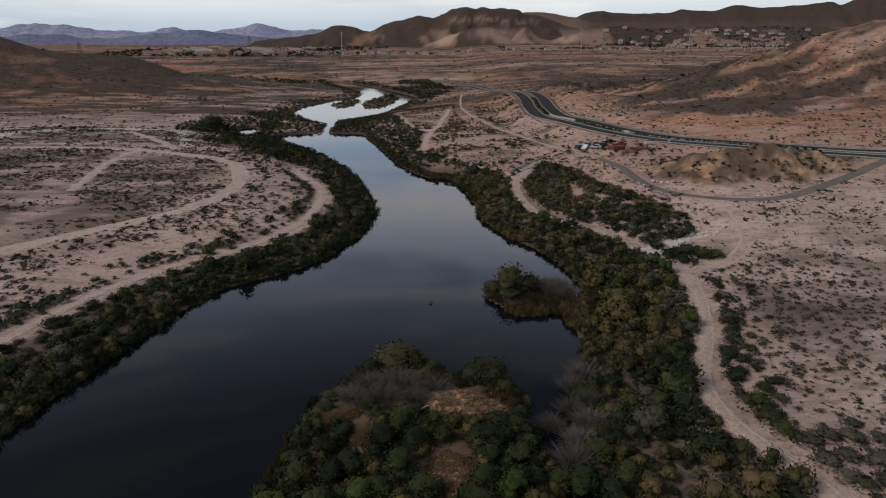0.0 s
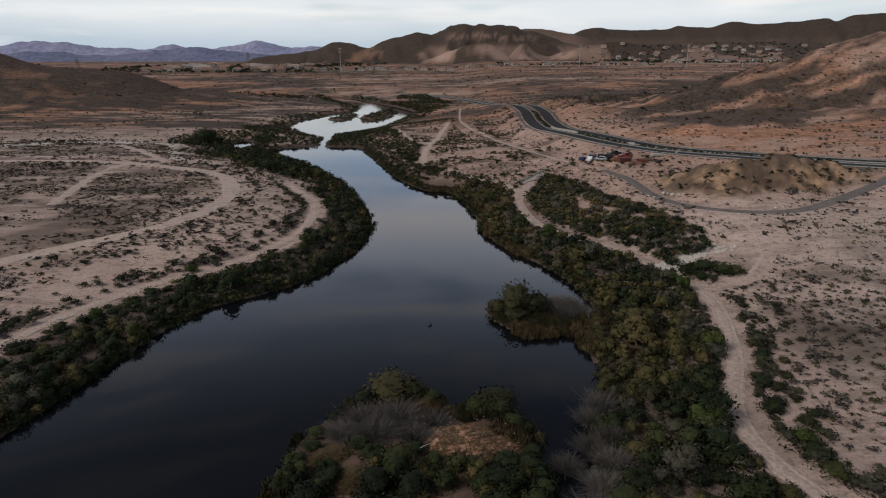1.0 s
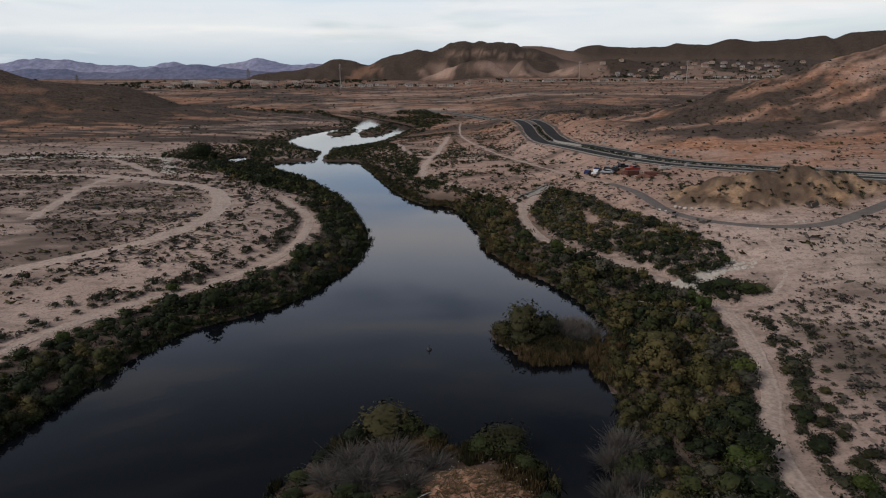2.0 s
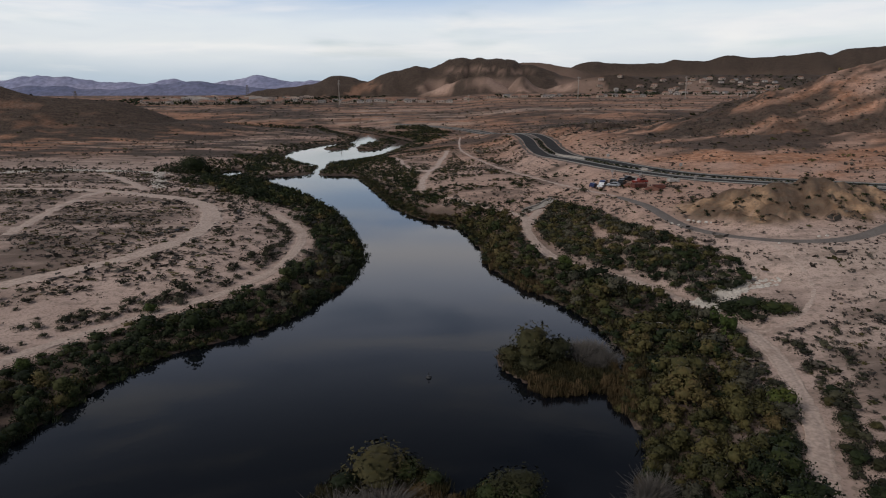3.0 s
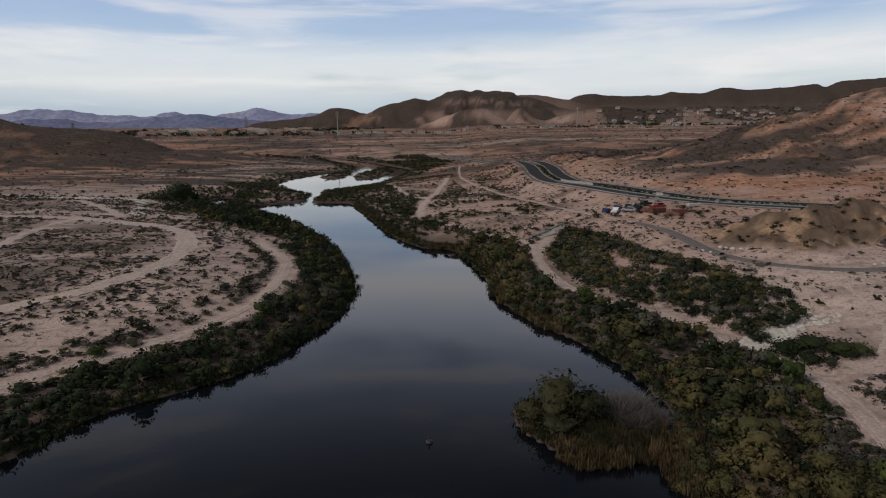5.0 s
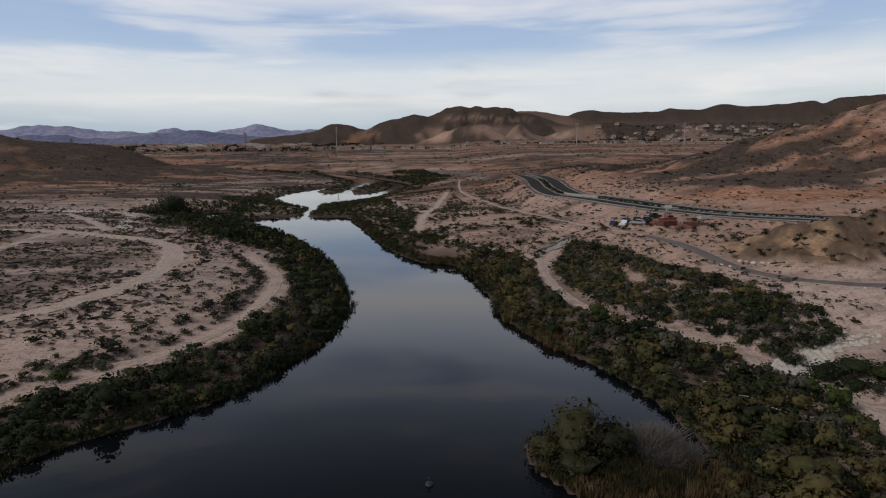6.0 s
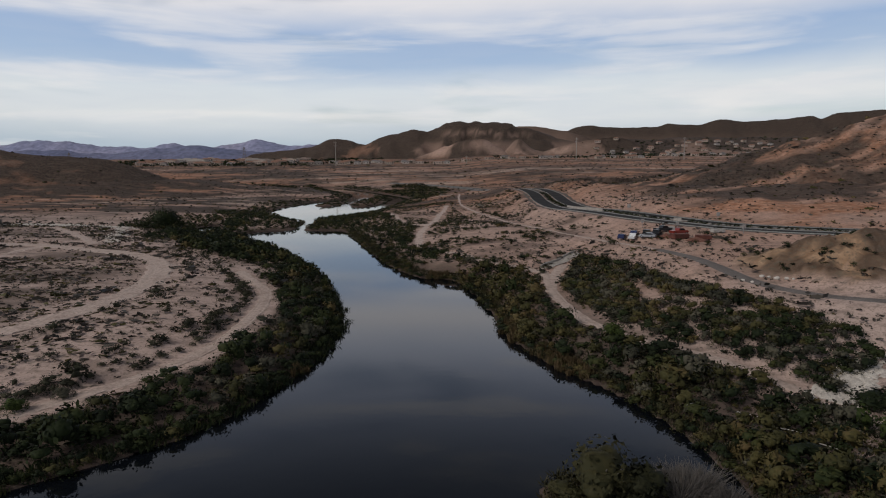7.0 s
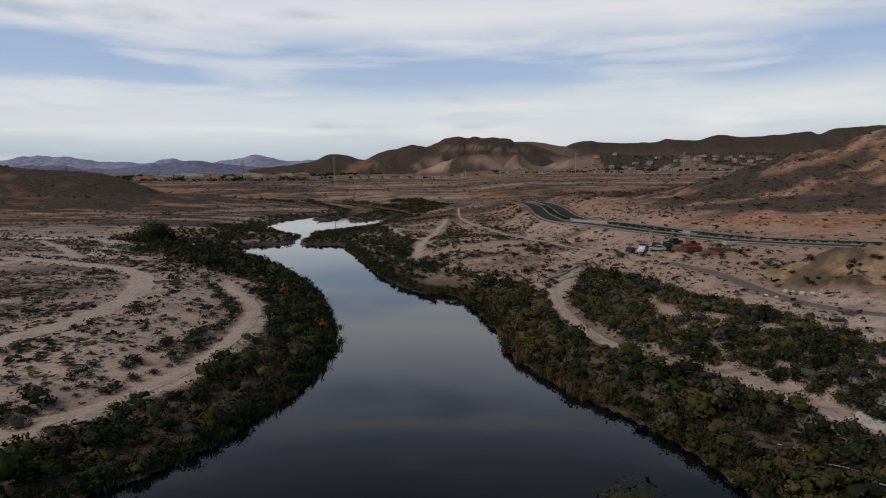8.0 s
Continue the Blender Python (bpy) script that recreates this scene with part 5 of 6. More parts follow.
def reed_mat(cx, cy, rx, ry, top, turn, label):
    """A low trampled heap of reeds with a broken surface."""
    a, r = np.meshgrid(np.linspace(0, 2 * np.pi, 49), np.linspace(0, 1, 14))
    edge = 1 + 0.22 * fbm(np.cos(a) * 3 + cx, np.sin(a) * 3 + cy, 1.5, 3, 5)
    lx, ly = np.cos(a) * r * rx * edge, np.sin(a) * r * ry * edge
    X = cx + lx * math.cos(turn) - ly * math.sin(turn)
    Y = cy + lx * math.sin(turn) + ly * math.cos(turn)
    Z = np.maximum(ground_z(X, Y), 0) - 0.15 + top * (1 - r ** 2.2) * (0.75 + 0.5 * fbm(X, Y, 2.2, 3, 15)) + 0.25 * fbm(X, Y, 0.8, 2, 19) * (1 - r)
    ob = thing("reed_mat", label, "reed heap", "trampled reeds")
    part("bed", sheet("bed", X, Y, Z, M_MAT), ob)
    n = 700
    t, d = RNG.uniform(0, 6.283, n), np.sqrt(RNG.random(n)) * 0.95
    px, py = np.cos(t) * d * rx, np.sin(t) * d * ry
    bx, by = cx + px * math.cos(turn) - py * math.sin(turn), cy + px * math.sin(turn) + py * math.cos(turn)
    bz = np.maximum(ground_z(bx, by), 0) - 0.1 + top * (1 - d ** 2.2) * (0.75 + 0.5 * fbm(bx, by, 2.2, 3, 15)) + 0.05
    b = RNG.normal(0.6, 0.7, n)
    L = RNG.uniform(0.5, 1.3, n)
    v = np.stack([np.cos(b) * L, np.sin(b) * L, RNG.normal(0.05, 0.16, n)], -1)
    wv = np.stack([-np.sin(b), np.cos(b), np.zeros(n)], -1) * 0.045
    p = np.stack([bx, by, bz], -1)
    part("straw_layer", quads_mesh("straw_layer", np.stack([p - v / 2 - wv, p + v / 2 - wv, p + v / 2 + wv, p - v / 2 + wv], 1), M_REED), ob, "loose straw coloured reed stalks")
    return ob


reed_mat(3.2, 65.5, 6.9, 4.1, 1.3, -0.1, "rust brown heap of trampled reeds with bleached debris")
reed_mat(-12.6, 63.0, 2.6, 1.8, 0.9, 0.3, "rust brown heap of trampled reeds")
reed_mat(-9.3, 58.6, 2.2, 2.4, 0.9, 0.3, "rust brown heap of trampled reeds")
reed_mat(1.4, 51.0, 3.0, 4.4, 1.0, 0.2, "rust brown heap of trampled reeds with bleached debris")
reed_mat(-1.4, 75.0, 2.0, 1.3, 0.9, 0.6, "pale brown heap of broken reeds")


def twig_mesh(n, seed):
    """Ash grey bare twigs of a low shrub, width 1 and height 1."""
    rng = np.random.default_rng(seed)
    a, d = rng.uniform(0, 6.283, n), 0.5 * np.sqrt(rng.random(n))
    p = np.stack([np.cos(a) * d * 0.5, np.sin(a) * d * 0.5, rng.uniform(0, 0.4, n)], -1)
    tip = np.stack([np.cos(a) * d, np.sin(a) * d, rng.uniform(0.5, 1.0, n) * (1 - d * 0.7)], -1) + rng.normal(0, 0.17, (n, 3)) * np.array([1, 1, 0.6])
    b = rng.uniform(0, 6.283, n)
    w = np.stack([np.cos(b), np.sin(b), np.zeros(n)], -1) * 0.006
    return np.stack([p - w, tip - w * 0.4, tip + w * 0.4, p + w], 1)


FULL = [leaf_cloud(RNG, 900, 0.060, 14, body=(3, 6, 12)) for k in range(4)]
TWIGS = [twig_mesh(950, 300 + k) for k in range(3)]
for bx, by, bw, bh in ((-9.5, 70.5, 6.0, 1.8), (-5.5, 71.0, 6.5, 2.0), (-0.6, 69.8, 4.6, 1.5), (-7.5, 67.0, 6.0, 1.9), (-11.5, 67.5, 5.0, 1.5), (-3.0, 66.5, 4.5, 1.6)):
    bush(bx, by, bw, bh, M_ASH, "ash grey leafless shrub on the island", "bare island shrubs", TWIGS)
for bx, by, bw, bh in ((-4.5, 61, 4.6, 3.4), (-6.5, 56.5, 5.2, 3.6), (-2.6, 56.0, 4.6, 3.4), (-4.4, 51.5, 5.4, 3.6), (-9.5, 52.0, 4.6, 3.2), (-13.4, 55.5, 4.2, 3.0), (-15.5, 50.0, 4.6, 3.4), (6.5, 58.0, 5.0, 3.2), (9.2, 54.0, 4.6, 3.4), (5.6, 53.5, 4.4, 3.0), (8.0, 48.5, 5.0, 3.4), (-8, 47, 5, 3.4), (-1.5, 47.5, 4.6, 3.2), (-12.5, 46.0, 4.8, 3.3), (3.5, 45.5, 4.8, 3.2), (-15.0, 60.0, 3.0, 2.2), (-7.2, 62.0, 3.6, 2.6), (-4.8, 58.4, 4.6, 3.2), (7.4, 61.0, 4.4, 2.6), (9.6, 60.4, 3.6, 2.4), (4.8, 57.6, 4.0, 2.6), (-11.6, 58.8, 3.4, 2.2), (-12.0, 50.4, 4.4, 3.0), (-6.2, 47.6, 4.6, 3.0), (5.2, 49.4, 4.4, 3.0), (10.2, 50.0, 4.2, 3.0), (-17.0, 46.0, 4.2, 2.8), (-14.6, 64.6, 2.8, 1.6), (-9.2, 64.4, 3.2, 1.8), (-0.6, 61.2, 3.0, 1.9), (3.6, 60.4, 3.2, 2.0), (-16.9, 54.0, 3.2, 2.0), (-16.6, 57.6, 3.0, 1.9), (-16.2, 62.4, 2.8, 1.6), (-14.6, 67.8, 3.0, 1.6), (-12.8, 71.4, 3.0, 1.7), (10.6, 63.6, 2.8, 1.7), (10.9, 56.8, 3.2, 2.2), (-12.4, 61.0, 2.6, 1.5), (1.0, 58.0, 2.6, 1.4), (-2.4, 63.8, 2.8, 1.6)):
    bush(bx, by, bw, bh, M_GREEN if RNG.random() < 0.86 else M_BRIGHT, "dark leafy bush crowding the island", "island bushes", FULL)
for bx, by, bw, bh in ((-9.6, 75.2, 4.2, 2.3), (-6.6, 77.0, 4.8, 2.6), (-3.4, 77.4, 4.6, 2.5), (-0.9, 75.8, 3.4, 2.0), (5.0, 73.0, 4.4, 2.6), (7.6, 72.6, 4.6, 2.7), (9.2, 69.8, 3.6, 2.2)):
    bush(bx, by, bw, bh, M_GREEN, "rounded dark shrub at the island tip", "island tip shrubs", FULL)
for bx, by, bw, bh in ((-6.3, 77.4, 9.0, 3.8), (7.2, 73.2, 6.6, 3.8)):
    bush(bx, by, bw, bh, M_TAMARISK, "broad dark domed shrub at the island tip", "island tip shrubs", FULL)
fill_x, fill_y = jitter(-18, 12, 26, 64, 2.3)
fill_ok = inside(fill_x, fill_y, ISLAND) & (np.hypot((fill_x + 12.6) / 3.2, (fill_y - 63) / 2.6) > 1) & (np.hypot((fill_x + 9.3) / 3.0, (fill_y - 58.6) / 3.2) > 1) & (np.hypot((fill_x - 1.4) / 3.8, (fill_y - 51) / 5.2) > 1) & (np.hypot((fill_x - 3.2) / 7.6, (fill_y - 65.5) / 5) > 1) & (fill_y < 61)
fill_x, fill_y = fill_x[fill_ok], fill_y[fill_ok]
fill_w = RNG.uniform(1.8, 3.4, len(fill_x))
fill_h = fill_w * RNG.uniform(0.55, 1.0, len(fill_x))
fill_kind = RNG.integers(0, 3, len(fill_x))
for some, mat, text in ((fill_kind < 2, M_GREEN, "dark leafy undergrowth crowding the island"), (fill_kind == 2, M_OLIVE, "olive undergrowth between the island bushes")):
    tagged(new("undergrowth", quads_mesh("undergrowth", planted(NEAR, fill_x[some], fill_y[some], fill_w[some], fill_h[some]), mat)), text, "shrubs", kind="stuff")
reed_patch("cattails", spline([(-12.5, 73), (-9.5, 77.5), (-5, 79.5), (-1, 77.3), (0.5, 74.2), (-2.5, 75.2), (-6, 75.8), (-9.5, 73.6)], True, 5), 0.6, 0.9, 1.6, M_CATTAIL, "dark olive cattails on the island tip", 301)
reed_patch("cattails", spline([(2.5, 70.5), (3.2, 74.4), (7, 75.2), (10, 71.5), (10.8, 67.5), (8.5, 68.5), (6, 71)], True, 5), 0.6, 0.9, 1.6, M_CATTAIL, "dark olive cattails on the island tip", 303)
reed_patch("reeds", spline([(-18.5, 45), (-18.4, 56), (-17.4, 66), (-14.6, 72), (-13.2, 70), (-15.6, 63), (-16.4, 55), (-16.2, 45)], True, 5), 0.6, 0.9, 1.6, M_CATTAIL, "olive reeds along the island edge", 305, -0.25)
reed_patch("reeds", spline([(-2.5, 73.2), (0.6, 73.9), (4, 72), (3, 70.3), (-1, 71.2)], True, 5), 0.7, 0.8, 1.5, M_REED, "dry tan reeds on the island", 307, -0.2)
reed_patch("reeds", spline([(6, 68.8), (9.5, 69.5), (10.6, 65.5), (8, 66.6)], True, 5), 0.6, 0.7, 1.4, M_REED, "dry tan reeds on the island", 309, -0.3)


def driftwood(x, y, length, turn, label="bleached bent driftwood branch"):
    bm = bmesh.new()
    z = float(max(ground_z(x, y), 0)) + 0.9
    pts = [Vector((length * (t - 0.5), length * 0.05 * math.sin(t * 3.1), 0.08 * math.sin(t * 2.2))) for t in (0, 0.25, 0.5, 0.75, 1)]
    rings = []
    for k, p in enumerate(pts):
        r = 0.065 - 0.011 * k
        rings.append([bm.verts.new(p + Vector((0, r * math.cos(i * 1.047), r * math.sin(i * 1.047)))) for i in range(6)])
    for lo, hi in zip(rings, rings[1:]):
        for i in range(6):
            bm.faces.new((lo[i], lo[(i + 1) % 6], hi[(i + 1) % 6], hi[i]))
    bm.faces.new(rings[0][::-1])
    bm.faces.new(rings[-1])
    me = bpy.data.meshes.new("driftwood")
    bm.to_mesh(me)
    bm.free()
    me.materials.append(M_WHITE)
    ob = new("driftwood", me)
    ob.matrix_basis = pose(x, y, z, 0, 0, turn)
    tagged(ob, label, "branch", "driftwood")


for dx, dy, dl, dt in ((-1.3, 63.6, 2.0, 30), (18.6, 61.5, 2.6, -50), (20.2, 60.0, 2.2, -20)):
    driftwood(dx, dy, dl, dt)


def stones(name, x, y, size, mat, label, category="stones", lift=0.0):
    """Many rough stones in one mesh."""
    base = np.array([(1, 0, 0), (0.3, 0.95, 0), (-0.8, 0.6, 0.1), (-0.8, -0.6, 0), (0.3, -0.95, 0.1), (0.2, 0.1, 0.8), (-0.3, -0.2, 0.7)])
    tri = np.array([(0, 1, 5), (1, 2, 5), (2, 6, 5), (2, 3, 6), (3, 4, 6), (4, 5, 6), (4, 0, 5)])
    z = np.maximum(ground_z(x, y), 0) + lift
    V, Fc = [], []
    for k in range(len(x)):
        v = base * size[k] * RNG.uniform(0.6, 1.3, (7, 3)) * np.array([1, 1, 0.8])
        a = RNG.uniform(0, 6.283)
        V.append(np.stack([v[:, 0] * math.cos(a) - v[:, 1] * math.sin(a) + x[k], v[:, 0] * math.sin(a) + v[:, 1] * math.cos(a) + y[k], v[:, 2] + z[k] - 0.1 * size[k]], -1))
        Fc.append(tri + 7 * k)
    me = bpy.data.meshes.new(name)
    fill(me, np.concatenate(V), np.concatenate(Fc))
    me.materials.append(mat)
    return tagged(new(name, me), label, category, kind="stuff")


M_RIPRAP = material("pale_riprap", [(0.48, 0.425, 0.375), (0.63, 0.575, 0.515)], 0.8, 0.9, 0.3)
bits = 80
ba = RNG.uniform(0, 6.283, bits)
bd = np.sqrt(RNG.random(bits))
which = RNG.random(bits) < 0.7
stones("bleached_litter", np.where(which, 3.0 + np.cos(ba) * bd * 6.8, 1.4 + np.cos(ba) * bd * 3.4), np.where(which, 65.6 + np.sin(ba) * bd * 4.2, 51 + np.sin(ba) * bd * 4.6), RNG.uniform(0.03, 0.075, bits), M_WHITE, "small bleached bits scattered over trampled reeds", "litter", 1.25)


def riprap(line, spread, n, lo, hi, label):
    c = dense(np.array(line, float), 0.3)
    p = c[RNG.integers(0, len(c), n)] + RNG.normal(0, spread, (n, 2))
    stones("riprap", p[:, 0], p[:, 1], RNG.uniform(lo, hi, n), M_RIPRAP, label)


riprap([(-215, 262), (-205, 285), (-190, 303), (-172, 313), (-150, 318), (-128, 322)], 2.0, 700, 0.5, 1.3, "band of pale riprap stones across the flat")
riprap([(-130, 316), (-120, 296), (-111, 272), (-104, 258)], 1.6, 260, 0.35, 0.8, "pale stones in a dry wash beside the grove")
riprap([(49.5, 130), (53.5, 133.5), (57.5, 136.5)], 1.2, 420, 0.4, 1.0, "pale riprap stones in a dry gully")
riprap([(57, 136.5), (65, 137)], 1.6, 110, 0.25, 0.7, "pale broken stones at the head of the gully")


for bx, by, bw, bh in ((18.6, 54.5, 4.6, 3.2), (15.6, 49.5, 5.0, 3.4), (20.5, 50.0, 4.8, 3.2), (13.2, 50.0, 4.0, 2.8), (20.8, 57.6, 4.2, 2.8), (18.4, 47.5, 4.6, 3.2)):
    bush(bx, by, bw, bh, M_GREEN, "dark bush standing in the narrow backwater", "backwater bushes", FULL)
for bx, by, bw, bh in ((43.8, 56.4, 3.6, 1.7), (46.4, 57.6, 3.8, 1.8), (49.2, 57.0, 3.6, 1.7), (52.0, 56.4, 3.4, 1.6), (43.6, 52.6, 3.8, 1.8), (46.6, 53.6, 3.4, 1.6), (49.4, 52.4, 3.8, 1.8), (52.6, 51.6, 3.6, 1.7), (44.6, 49.6, 3.6, 1.7), (47.8, 48.6, 3.8, 1.8), (54.6, 54.4, 3.0, 1.4), (51.0, 60.0, 2.8, 1.3), (33.2, 52.6, 2.8, 1.4), (34.0, 50.4, 2.6, 1.3), (33.0, 56.4, 2.6, 1.3)):
    bush(bx, by, bw, bh, M_SAGE, "grey brown saltbush beside the dirt track", "track saltbushes", DENSE)


# islet with a rounded shrub, reeds and a bare bush
for bx, by, bw, bh in ((14.0, 107.2, 8.2, 6.6), (10.8, 106.8, 4.5, 3.0), (17.4, 106.4, 5.6, 5.0), (13.2, 103.2, 5.4, 3.0)):
    bush(bx, by, bw, bh, M_TAMARISK, "rounded dark shrub on the reed islet", "islet shrubs", FULL)
for bx, by, bw, bh in ((21.0, 106.5, 5.6, 3.4), (23.5, 108.5, 5.0, 3.2), (21.5, 109.5, 4.6, 2.8), (24.6, 105.6, 4.4, 2.8), (22.5, 104.0, 3.6, 2.2), (20.5, 73.0, 4.6, 2.8), (19.0, 61.0, 4.5, 2.6), (20.0, 66.0, 4.0, 2.4), (18.6, 70.5, 4.0, 2.4), (17.4, 64.5, 4.2, 2.4), (17.0, 57.5, 4.4, 2.6), (15.4, 53.5, 4.6, 2.8), (14.0, 61.0, 3.6, 2.0)):
    bush(bx, by, bw, bh, M_ASH, "ash grey leafless bush by the water", "bare waterside bushes", TWIGS)
reed_patch("reeds", REED_ISLET * 1.0, 0.65, 0.6, 1.2, M_CATTAIL, "olive reeds ringing the islet", 311, -0.35)
reed_patch("reeds", spline([(9.8, 103.6), (11.8, 100.6), (13, 97.9), (15.4, 95.8), (20, 97), (24, 98), (23, 100.2), (18, 99.4), (14, 101), (11.8, 103.6)], True, 5), 0.55, 0.6, 1.1, M_REED, "dry golden reeds at the islet's edge", 313, 0.0)


def buoy(x, y):
    ob = thing("buoy", "small dark navigation buoy floating on the lake", "buoy", at=pose(x, y, 0.0))

    def lathe(name, prof, mat, label=""):
        bm = bmesh.new()
        rings = [[bm.verts.new((r * math.cos(i * math.pi / 6), r * math.sin(i * math.pi / 6), z)) for i in range(12)] for r, z in prof]
        for lo, hi in zip(rings, rings[1:]):
            for i in range(12):
                bm.faces.new((lo[i], lo[(i + 1) % 12], hi[(i + 1) % 12], hi[i]))
        bm.faces.new(rings[0][::-1])
        bm.faces.new(rings[-1])
        me = bpy.data.meshes.new(name)
        bm.to_mesh(me)
        bm.free()
        me.materials.append(mat)
        part(name, me, ob, label)

    dark = material("painted_buoy", [(0.03, 0.03, 0.035), (0.05, 0.05, 0.05)], 3.0, 0.6, 0.1)
    lathe("float", [(0.15, -0.25), (0.38, -0.1), (0.42, 0.08), (0.3, 0.25), (0.08, 0.3)], dark)
    lathe("mast", [(0.05, 0.28), (0.04, 0.6)], dark)
    lathe("topmark", [(0.02, 0.58), (0.09, 0.64), (0.09, 0.73), (0.02, 0.79)], dark)


buoy(-1.5, 102)


# ---- roadside ----
def mesh_of(name, bm, mat):
    me = bpy.data.meshes.new(name)
    bm.to_mesh(me)
    bm.free()
    me.materials.append(mat)
    return me


def box_into(bm, x0, x1, y0, y1, z0, z1, taper=0.0):
    v = [bm.verts.new(p) for p in ((x0, y0, z0), (x1, y0, z0), (x1, y1, z0), (x0, y1, z0), (x0 + taper, y0 + taper, z1), (x1 - taper, y0 + taper, z1), (x1 - taper, y1 - taper, z1), (x0 + taper, y1 - taper, z1))]
    for f in ((3, 2, 1, 0), (4, 5, 6, 7), (0, 1, 5, 4), (1, 2, 6, 5), (2, 3, 7, 6), (3, 0, 4, 7)):
        bm.faces.new([v[i] for i in f])
    return v


def extruded(name, profile, width, mat, bevel=0.0, inset=0.0):
    """A side profile (x, z) drawn out across y."""
    bm = bmesh.new()
    a = [bm.verts.new((x, -width / 2, z)) for x, z in profile]
    b = [bm.verts.new((x, width / 2, z)) for x, z in profile]
    bm.faces.new(a)
    bm.faces.new(b[::-1])
    n = len(profile)
    for i in range(n):
        bm.faces.new((a[i], b[i], b[(i + 1) % n], a[(i + 1) % n]))
    bmesh.ops.recalc_face_normals(bm, faces=bm.faces)
    if bevel:
        bmesh.ops.bevel(bm, geom=[e for e in bm.edges], offset=bevel, segments=2, affect="EDGES", clamp_overlap=True)
    return mesh_of(name, bm, mat)


M_GLASS = material("car_glass", [(0.012, 0.014, 0.018), (0.02, 0.022, 0.026)], 1.0, 0.08, 0.0, spec=0.5)
M_TYRE = material("tyre_rubber", [(0.015, 0.015, 0.015), (0.03, 0.03, 0.03)], 4.0, 0.85, 0.1)
M_RIM = material("wheel_alloy", [(0.35, 0.35, 0.36), (0.45, 0.45, 0.46)], 4.0, 0.35, 0.0, metal=1.0)
M_LAMP = material("headlamp_lens", [(0.6, 0.6, 0.58), (0.7, 0.7, 0.68)], 4.0, 0.15, 0.0)
PAINT = {}


def paint(name, c):
    if name not in PAINT:
        PAINT[name] = material(name + "_car_paint", [c, tuple(v * 1.15 for v in c)], 0.6, 0.3, 0.0, spec=0.5)
    return PAINT[name]


def wheel_mesh(r0, r1, w, mat, name):
    bm = bmesh.new()
    prof = [(r0, -w / 2), (r1, -w / 2), (r1 * 1.02, 0), (r1, w / 2), (r0, w / 2)]
    rings = [[bm.verts.new((r * math.cos(i * math.pi / 7), y, r * math.sin(i * math.pi / 7))) for i in range(14)] for r, y in prof]
    for lo, hi in zip(rings, rings[1:]):
        for i in range(14):
            bm.faces.new((lo[i], hi[i], hi[(i + 1) % 14], lo[(i + 1) % 14]))
    if r0 < 0.06:
        bm.faces.new(rings[0])
        bm.faces.new(rings[-1][::-1])
    bmesh.ops.recalc_face_normals(bm, faces=bm.faces)
    return mesh_of(name, bm, mat)


TYRE = wheel_mesh(0.2, 0.34, 0.22, M_TYRE, "tyre")
RIM = wheel_mesh(0.05, 0.21, 0.17, M_RIM, "rim")


def car(x, y, turn, colour, name, label, kind="car"):
    z = float(ground_z(x, y)) + 0.02
    ob = thing(name, label, "car" if kind == "car" else "pickup truck", "parked vehicles", pose(x, y, z, 0, 0, turn))
    if kind == "car":
        prof = [(-2.2, 0.35), (2.2, 0.35), (2.25, 0.62), (2.1, 0.82), (1.15, 0.95), (0.45, 1.45), (-1.1, 1.48), (-1.85, 1.02), (-2.2, 0.95)]
        glass = [(1.02, 0.98), (0.42, 1.38), (-1.05, 1.41), (-1.68, 1.02)]
    else:
        prof = [(-2.7, 0.45), (2.6, 0.45), (2.65, 0.9), (2.45, 1.1), (1.35, 1.2), (0.75, 1.8), (-0.6, 1.82), (-0.75, 1.15), (-2.7, 1.12)]
        glass = [(1.2, 1.22), (0.7, 1.72), (-0.52, 1.74), (-0.62, 1.22)]
    part("body", extruded("body", prof, 1.78, paint(*colour), 0.06), ob)
    part("window", extruded("window", glass, 1.80, M_GLASS), ob, "dark side glass")
    long = prof[1][0] - 0.75
    for sx in (-long, long):
        for sy in (-0.8, 0.8):
            t = part("wheel", TYRE, ob)
            t.location = (sx, sy, 0.34)
            part("rim", RIM, t)
    for sy in (-0.62, 0.62):
        bm = bmesh.new()
        box_into(bm, prof[2][0] - 0.06, prof[2][0] + 0.02, sy - 0.16, sy + 0.16, prof[2][1] - 0.04, prof[2][1] + 0.12, 0.01)
        part("headlight", mesh_of("headlight", bm, M_LAMP), ob)
    return ob


NAVY, BLACK, WHITE_P, RED_P, SILVER = ("navy", (0.02, 0.03, 0.09)), ("black", (0.012, 0.012, 0.014)), ("white", (0.62, 0.62, 0.62)), ("red", (0.22, 0.03, 0.02)), ("silver", (0.30, 0.31, 0.33))
car(53.5, 234.5, 60, NAVY, "parked_car", "dark blue car parked beside the paved lane")
car(56.5, 233.0, 62, NAVY, "parked_car", "dark blue car parked beside the paved lane")
car(55.3, 230.2, 60, WHITE_P, "parked_truck", "white pickup truck parked beside the paved lane", "truck")
car(59.5, 231.3, 64, BLACK, "parked_car", "black car parked beside the paved lane")
car(61.5, 228.8, 60, BLACK, "parked_car", "black car parked beside the paved lane")
car(58.3, 227.0, 150, SILVER, "parked_car", "silver car parked across the gravel lot")
car(67.2, 227.5, 20, RED_P, "parked_truck", "red pickup truck parked on the gravel lot", "truck")
car(64.5, 232.5, 20, BLACK, "parked_truck", "black pickup truck parked on the gravel lot", "truck")


